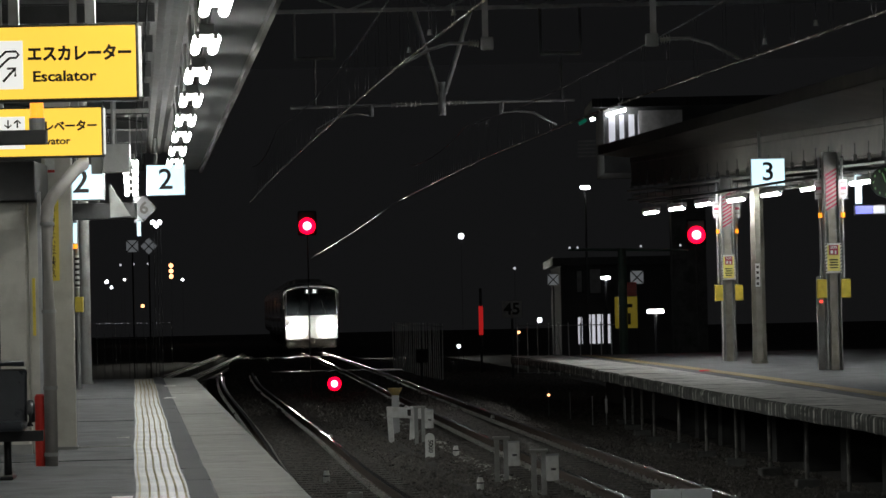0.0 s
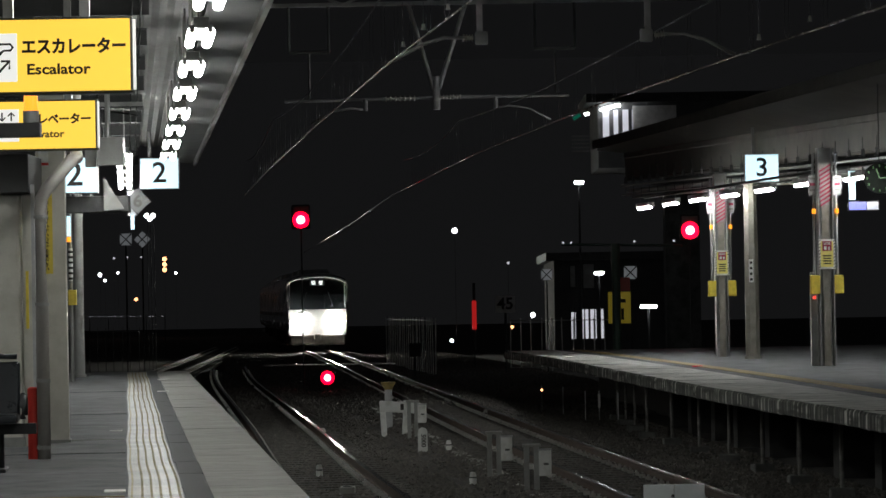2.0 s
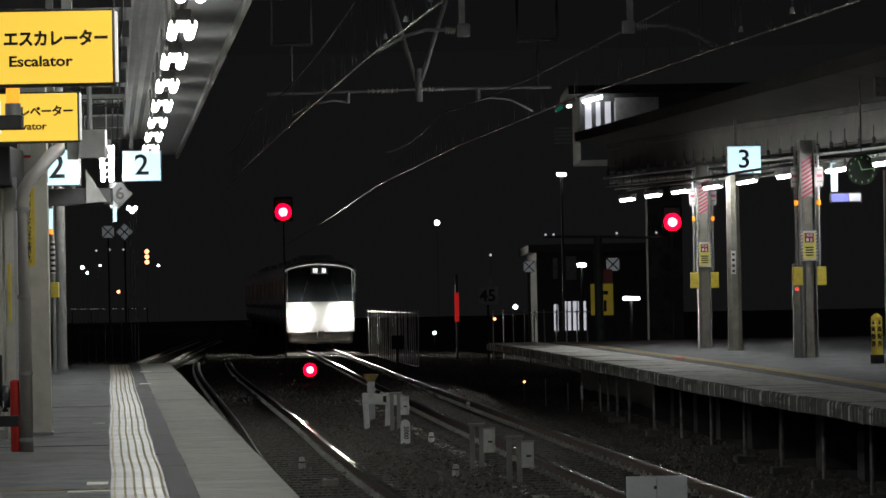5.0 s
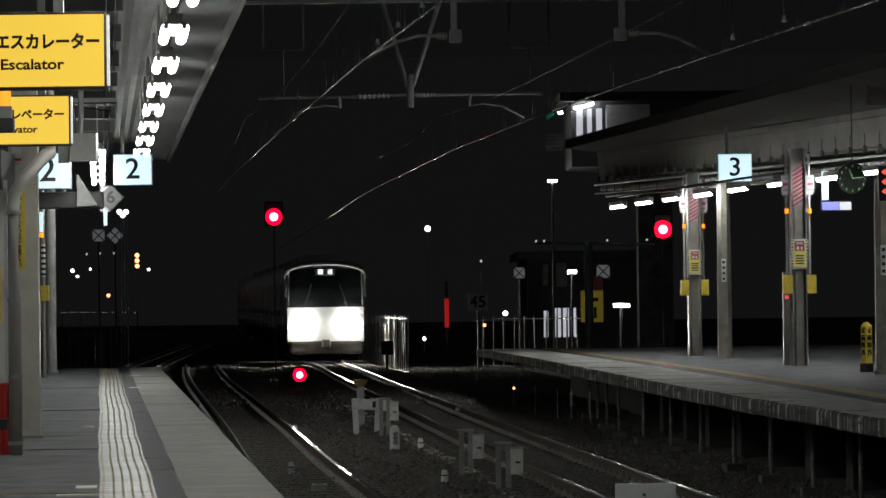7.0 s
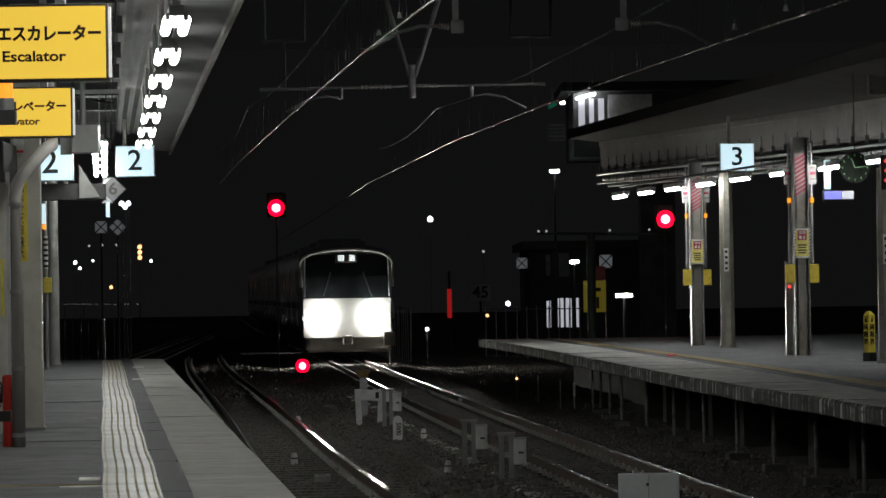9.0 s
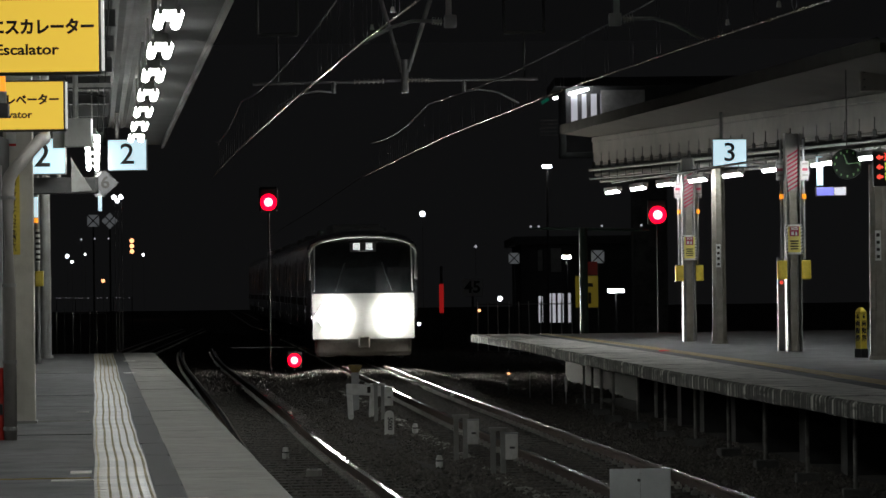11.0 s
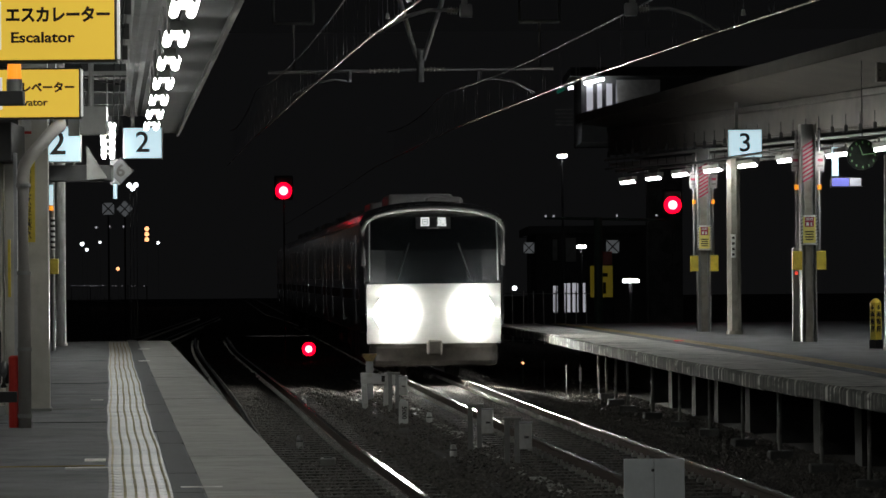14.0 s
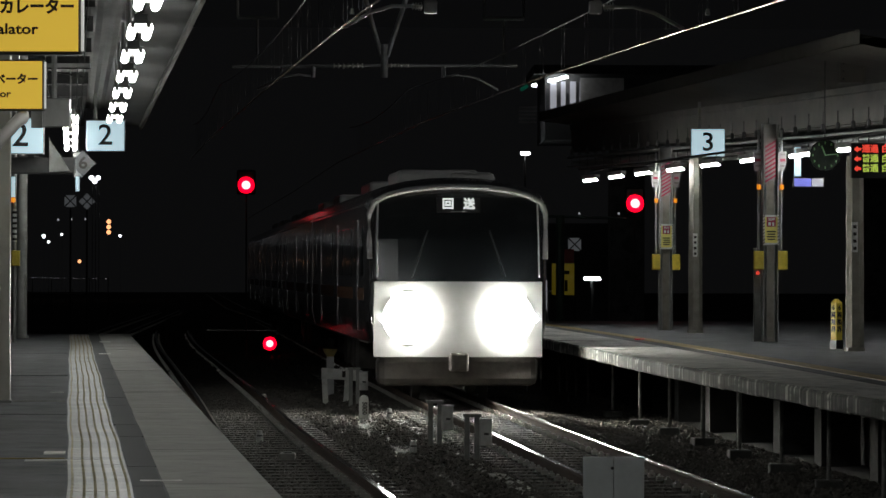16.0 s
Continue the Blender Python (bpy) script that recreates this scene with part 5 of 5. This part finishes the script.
def make_gantry():
    ob = empty("overhead_gantry", pose(0, 75, -1.2), "steel overhead line gantry with insulated arms", "gantry")
    for x in (-9.0, 11.0):
        part("mast", box(nb(), x, 0, 4.6, 0.3, 0.3, 9.2), M_GALV, ob)
    for z in (8.75, 9.15):
        part("beam_chord", box(nb(), 1.0, 0, z, 20.3, 0.1, 0.08), M_GALV, ob)
    for i in range(20):
        bm = nb()
        rod(bm, (-8.9 + i, 0, 8.75 if i % 2 else 9.15), (-7.9 + i, 0, 9.15 if i % 2 else 8.75), 0.025, 6)
        part("lattice_bar", bm, M_GALV, ob)
    for x in (-0.52, 0.7):
        part("drop_brace", rod(nb(), (x, 0, 8.75), (0.05 + (0.06 if x > 0 else -0.06), 0, 6.95), 0.05, 8), M_GALV, ob)
    part("drop_post", rod(nb(), (0.05, 0, 7.2), (0.05, 0, 6.5), 0.08, 12), M_GALV, ob)
    part("support_tube", rod(nb(), (-3.15, 0, 6.72), (-1.0, 0, 6.74), 0.035, 10), M_GALV, ob)
    part("support_tube", rod(nb(), (0.55, 0, 6.76), (2.85, 0, 6.76), 0.035, 10), M_GALV, ob)
    part("support_tube", rod(nb(), (-0.4, 0, 6.75), (0.1, 0, 6.76), 0.03, 10), M_GALV, ob)
    part("insulator", make_insulator(nb(), (-1.05, 0, 6.74), (-0.35, 0, 6.75)), M_PORCELAIN, ob, "ribbed porcelain insulator")
    part("insulator", make_insulator(nb(), (0.1, 0, 6.76), (0.6, 0, 6.76)), M_PORCELAIN, ob, "ribbed porcelain insulator")
    for x0, x1, sgn in ((-1.45, -2.6, -1), (1.3, 2.45, 1)):
        part("clamp", rod(nb(), (x0, 0, 6.74), (x0, 0, 6.5), 0.05, 8), M_GALV, ob)
        part("steady_arm", pipe(nb(), [(x0, 0, 6.52), (x0 + sgn * 0.3, 0, 6.56), (x0 + sgn * 0.7, 0, 6.5), (x1, 0, 6.25)], 0.025), M_GALV, ob)
    for x in (-2.62, 2.57):
        for s in (-0.42, 0.42):
            part("hoop_side", rod(nb(), (x + s, 0, 8.75), (x + s, 0, 7.75), 0.035, 6), M_CABLE, ob)
        part("hoop_bar", rod(nb(), (x - 0.42, 0, 7.75), (x + 0.42, 0, 7.75), 0.04, 6), M_CABLE, ob)
        part("hoop_drop", rod(nb(), (x, 0, 7.75), (x, 0, 6.75), 0.03, 6), M_CABLE, ob)
    # nearer portal with drop posts and pull-off arms
    ob = empty("overhead_portal", pose(0, 44, -1.2), "steel overhead portal with drop posts and pull-off arms", "gantry")
    for x in (-9.0, 12.0):
        part("mast", box(nb(), x, 0, 4.0, 0.3, 0.3, 8.0), M_GALV, ob)
    part("beam", box(nb(), 1.5, 0, 7.9, 21.3, 0.25, 0.3), M_GALV, ob)
    for x, xe in ((0.58, -0.5), (2.66, 3.73)):
        sg = 1 if xe > x else -1
        part("drop_post", box(nb(), x, 0, 6.75, 0.075, 0.075, 2.1), M_GALV, ob)
        part("clamp", box(nb(), x - 0.02 * sg, 0, 5.68, 0.16, 0.12, 0.16, bevel=0.02), M_GALV, ob)
        part("insulator", make_insulator(nb(), (x + sg * 0.08, 0, 5.68), (x + sg * 0.22, 0, 5.69), 4, 0.05), M_PORCELAIN, ob)
        part("pull_off_arm", pipe(nb(), [(x + sg * 0.2, 0, 5.69), (x + sg * 0.45, 0, 5.69), (x + sg * 0.7, 0, 5.62), (xe, 0, 5.42)], 0.022), M_GALV, ob)


make_gantry()
for x, y, z in ((-0.39, 46.5, 4.6), (-0.11, 43, 4.55), (0.18, 41, 4.62), (3.85, 42, 4.28), (4.3, 40.5, 4.37)):
    ob = empty("drop_weight", pose(x, y, z), "small pale bell insulator on a thin rod", "insulator", "hanging bell insulators")
    part("bell", rod(nb(), (0, 0, -0.03), (0, 0, 0.04), 0.03, 12, 0.018), M_PORCELAIN, ob)
    part("thin_rod", rod(nb(), (0, 0, 0.03), (0, 0, 1.3), 0.006, 6), M_CABLE, ob)


# ---- distance ----
def far_lamp(x, y, z, r, material, label):
    ob = empty("distant_lamp", pose(x, y, -1.25), label, "street lamp", "lights in the distance")
    zz = z + 1.25
    part("pole", rod(nb(), (0, 0.2, 0), (0, 0.2, zz), 0.007, 6), M_DARK, ob)
    part("arm", rod(nb(), (0, 0.2, zz), (0, 0, zz), 0.012, 6), M_DARK, ob)
    bm = nb()
    bmesh.ops.create_icosphere(bm, subdivisions=2, radius=r, matrix=Matrix.Translation((0, -0.02, zz)))
    part("globe", bm, material, ob, "glowing globe")


for x, y, z, r, m, lab in ((-28.4, 300, 4.16, 0.17, G_POINT, "white street lamp far off"), (-28.0, 300, 3.68, 0.13, G_POINT, "white street lamp far off"), (-26.9, 300, 4.3, 0.11, G_POINT, "white street lamp far off"),
                           (-22.95, 300, 5.4, 0.2, G_ORANGE, "orange lamp far off"), (-22.95, 300, 4.95, 0.2, G_ORANGE, "orange lamp far off"), (-22.95, 300, 4.5, 0.2, G_ORANGE, "orange lamp far off"),
                           (-22.0, 300, 4.2, 0.13, G_POINT, "white street lamp far off"), (-25.4, 300, 2.05, 0.16, G_ORANGE, "reddish lamp far off"),
                           (-27.2, 300, 5.55, 0.1, G_ROOM, "faint window lamp far off"), (-26.1, 300, 5.6, 0.1, G_ROOM, "faint window lamp far off"), (-24.9, 300, 5.6, 0.09, G_ROOM, "faint window lamp far off"),
                           (0.67, 130, 3.87, 0.11, G_POINT, "white lamp on a pole"), (4.0, 150, 0.67, 0.11, G_POINT, "white lamp on a pole"), (0.42, 110, 0.06, 0.06, G_POINT, "small white lamp by the track"),
                           (2.13, 74, -0.62, 0.03, G_ORANGE, "small amber lamp by the track"), (2.6, 125, 0.35, 0.06, G_ORANGE, "small amber lamp by the track"),
                           (2.5, 125, 2.6, 0.05, G_ROOM, "faint lamp by the track"), (-6.1, 75, 3.17, 0.055, G_POINT, "small white lamp past the platform"), (-6.03, 75, 3.1, 0.055, G_POINT, "small white lamp past the platform"), (-5.96, 75, 3.17, 0.055, G_POINT, "small white lamp past the platform")):
    far_lamp(x, y, z, r, m, lab)


rl = empty("far_railing", pose(-17.6, 180, -1.25), "far railing with a row of tiny lights", "railing")
part("rail", rod(nb(), (0, 0.05, 2.13), (3.8, 0.05, 2.08), 0.01, 6), M_DARK, rl)
for k in range(5):
    part("post", rod(nb(), (0.95 * k, 0.05, 0), (0.95 * k, 0.05, 2.14), 0.02, 6), M_DARK, rl)
for k in (0, 1, 3, 4, 6, 7, 8, 10, 13, 14, 16, 19, 20, 23):
    part("stud_lamp", rod(nb(), (0.16 * k, 0.0, 2.13 - 0.0021 * k), (0.16 * k, 0.03, 2.13 - 0.0021 * k), 0.02, 8), G_ROOM, rl)


def make_house(name, x0, x1, y, h, label, windows, depth=12):
    ob = empty(name, pose(x0, y, -1.25), label, "building")
    part("wall", box(nb(), (x1 - x0) / 2, depth / 2, h / 2, x1 - x0, depth, h), M_BRICKDARK, ob)
    part("roof", box(nb(), (x1 - x0) / 2, depth / 2, h + 0.15, x1 - x0 + 0.6, depth + 0.6, 0.3), M_DARK, ob)
    for wx, wz, w, hh, m in windows:
        wn = part("window", box(nb(), wx, -0.03, wz, w + 0.12, 0.06, hh + 0.12), M_DARK, ob)
        part("pane", box(nb(), wx, -0.07, wz, w, 0.02, hh), m, wn)
    return ob


house = make_house("signal_house", 4.4, 9.5, 134, 4.0, "dark trackside building with lit barred windows",
           [(0.7, 1.55, 0.16, 1.0, G_ROOM), (1.15, 1.6, 0.22, 1.1, G_ROOM), (1.45, 1.6, 0.22, 1.1, G_ROOM), (1.75, 1.6, 0.16, 1.1, G_ROOM), (0.7, 3.4, 0.18, 0.8, M_GREYPAINT), (1.3, 3.4, 0.4, 0.9, M_GREYPAINT)])
for k in range(8):
    part("window_bar", box(nb(), 0.55 + 0.19 * k, -0.12, 1.6, 0.04, 0.03, 1.3), M_DARK, house)
for x, y, z, w in ((6.52, 110, 1.01, 0.5), (5.46, 120, 2.15, 0.3), (5.0, 124, 5.35, 0.32)):
    ob = empty("tube_lamp", pose(x, y, -1.25), "single fluorescent tube lamp on a post, lit", "lamp")
    part("post", rod(nb(), (0, 0.06, 0), (0, 0.06, z + 1.25), 0.04, 8), M_DARK, ob)
    part("tube", rod(nb(), (-w / 2, 0, z + 1.25), (w / 2, 0, z + 1.25), 0.055, 10), G_TUBE_FAR, ob)


def make_bridge():
    """Footbridge hall with lit windows, high behind the raised platform."""
    ob = empty("footbridge_hall", pose(5.6, 122, -1.25), "dark footbridge hall with bright lit windows", "building")
    part("wall", box(nb(), 7.5, 3, 8.13, 15, 6, 2.24), M_BRICKDARK, ob)
    part("roof", box(nb(), 7.5, 3, 9.4, 15.8, 6.8, 0.3), M_DARK, ob)
    for x in (3.0, 12.0):
        part("pier", box(nb(), x, 3, 3.5, 1.2, 1.2, 7.0), M_CONCRETE, ob)
    part("pale_wall", box(nb(), 1.95, -0.04, 8.6, 1.5, 0.06, 1.05), mat("lit pale wall", (0.6, 0.58, 0.56), 0.6), ob, "pale wall lit from the lamps")
    for x, w in ((0.28, 0.22), (0.62, 0.16), (0.95, 0.2), (1.25, 0.14)):
        part("window_pane", box(nb(), x, -0.05, 8.45, w, 0.03, 1.1), G_ROOM, ob, "bright tall pane")
    part("tube_lamp", rod(nb(), (0.1, -0.15, 9.0), (0.75, -0.35, 9.15), 0.05, 8), G_TUBE_FAR, ob, "fluorescent tube, lit")
    part("tube_lamp", rod(nb(), (-0.45, -0.15, 8.85), (-0.3, -0.15, 8.88), 0.05, 8), G_TUBE_FAR, ob, "fluorescent tube, lit")
    part("green_lamp", rod(nb(), (-0.85, -0.2, 8.7), (-0.6, -0.2, 8.85), 0.06, 8), glow("green lamp", (0.02, 0.5, 0.3), 0.12), ob)
    for k in range(5):
        part("louvre", box(nb(), -0.6, -0.1, 7.6 + 0.13 * k, 0.6, 0.05, 0.05), M_GREYPAINT, ob)


make_bridge()
cp = empty("crossing_channel", pose(-6.4, 131, -0.95), "shiny steel channel laid across the tracks", "channel")
part("channel", box(nb(), 2.4, 0, 0, 4.8, 0.12, 0.06, bevel=0.01), M_RAIL, cp)

# glowing sheet in the sky's colour, added to cover the black band at the horizon
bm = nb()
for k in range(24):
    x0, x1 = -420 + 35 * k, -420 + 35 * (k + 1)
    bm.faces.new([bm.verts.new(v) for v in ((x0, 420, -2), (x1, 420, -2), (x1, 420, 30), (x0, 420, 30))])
structure(part("backdrop", bm, glow("sky-toned sheet glow", (0.61, 0.62, 0.65), 0.0085)), "glowing sky-coloured sheet far behind the station", "backdrop")


motions()
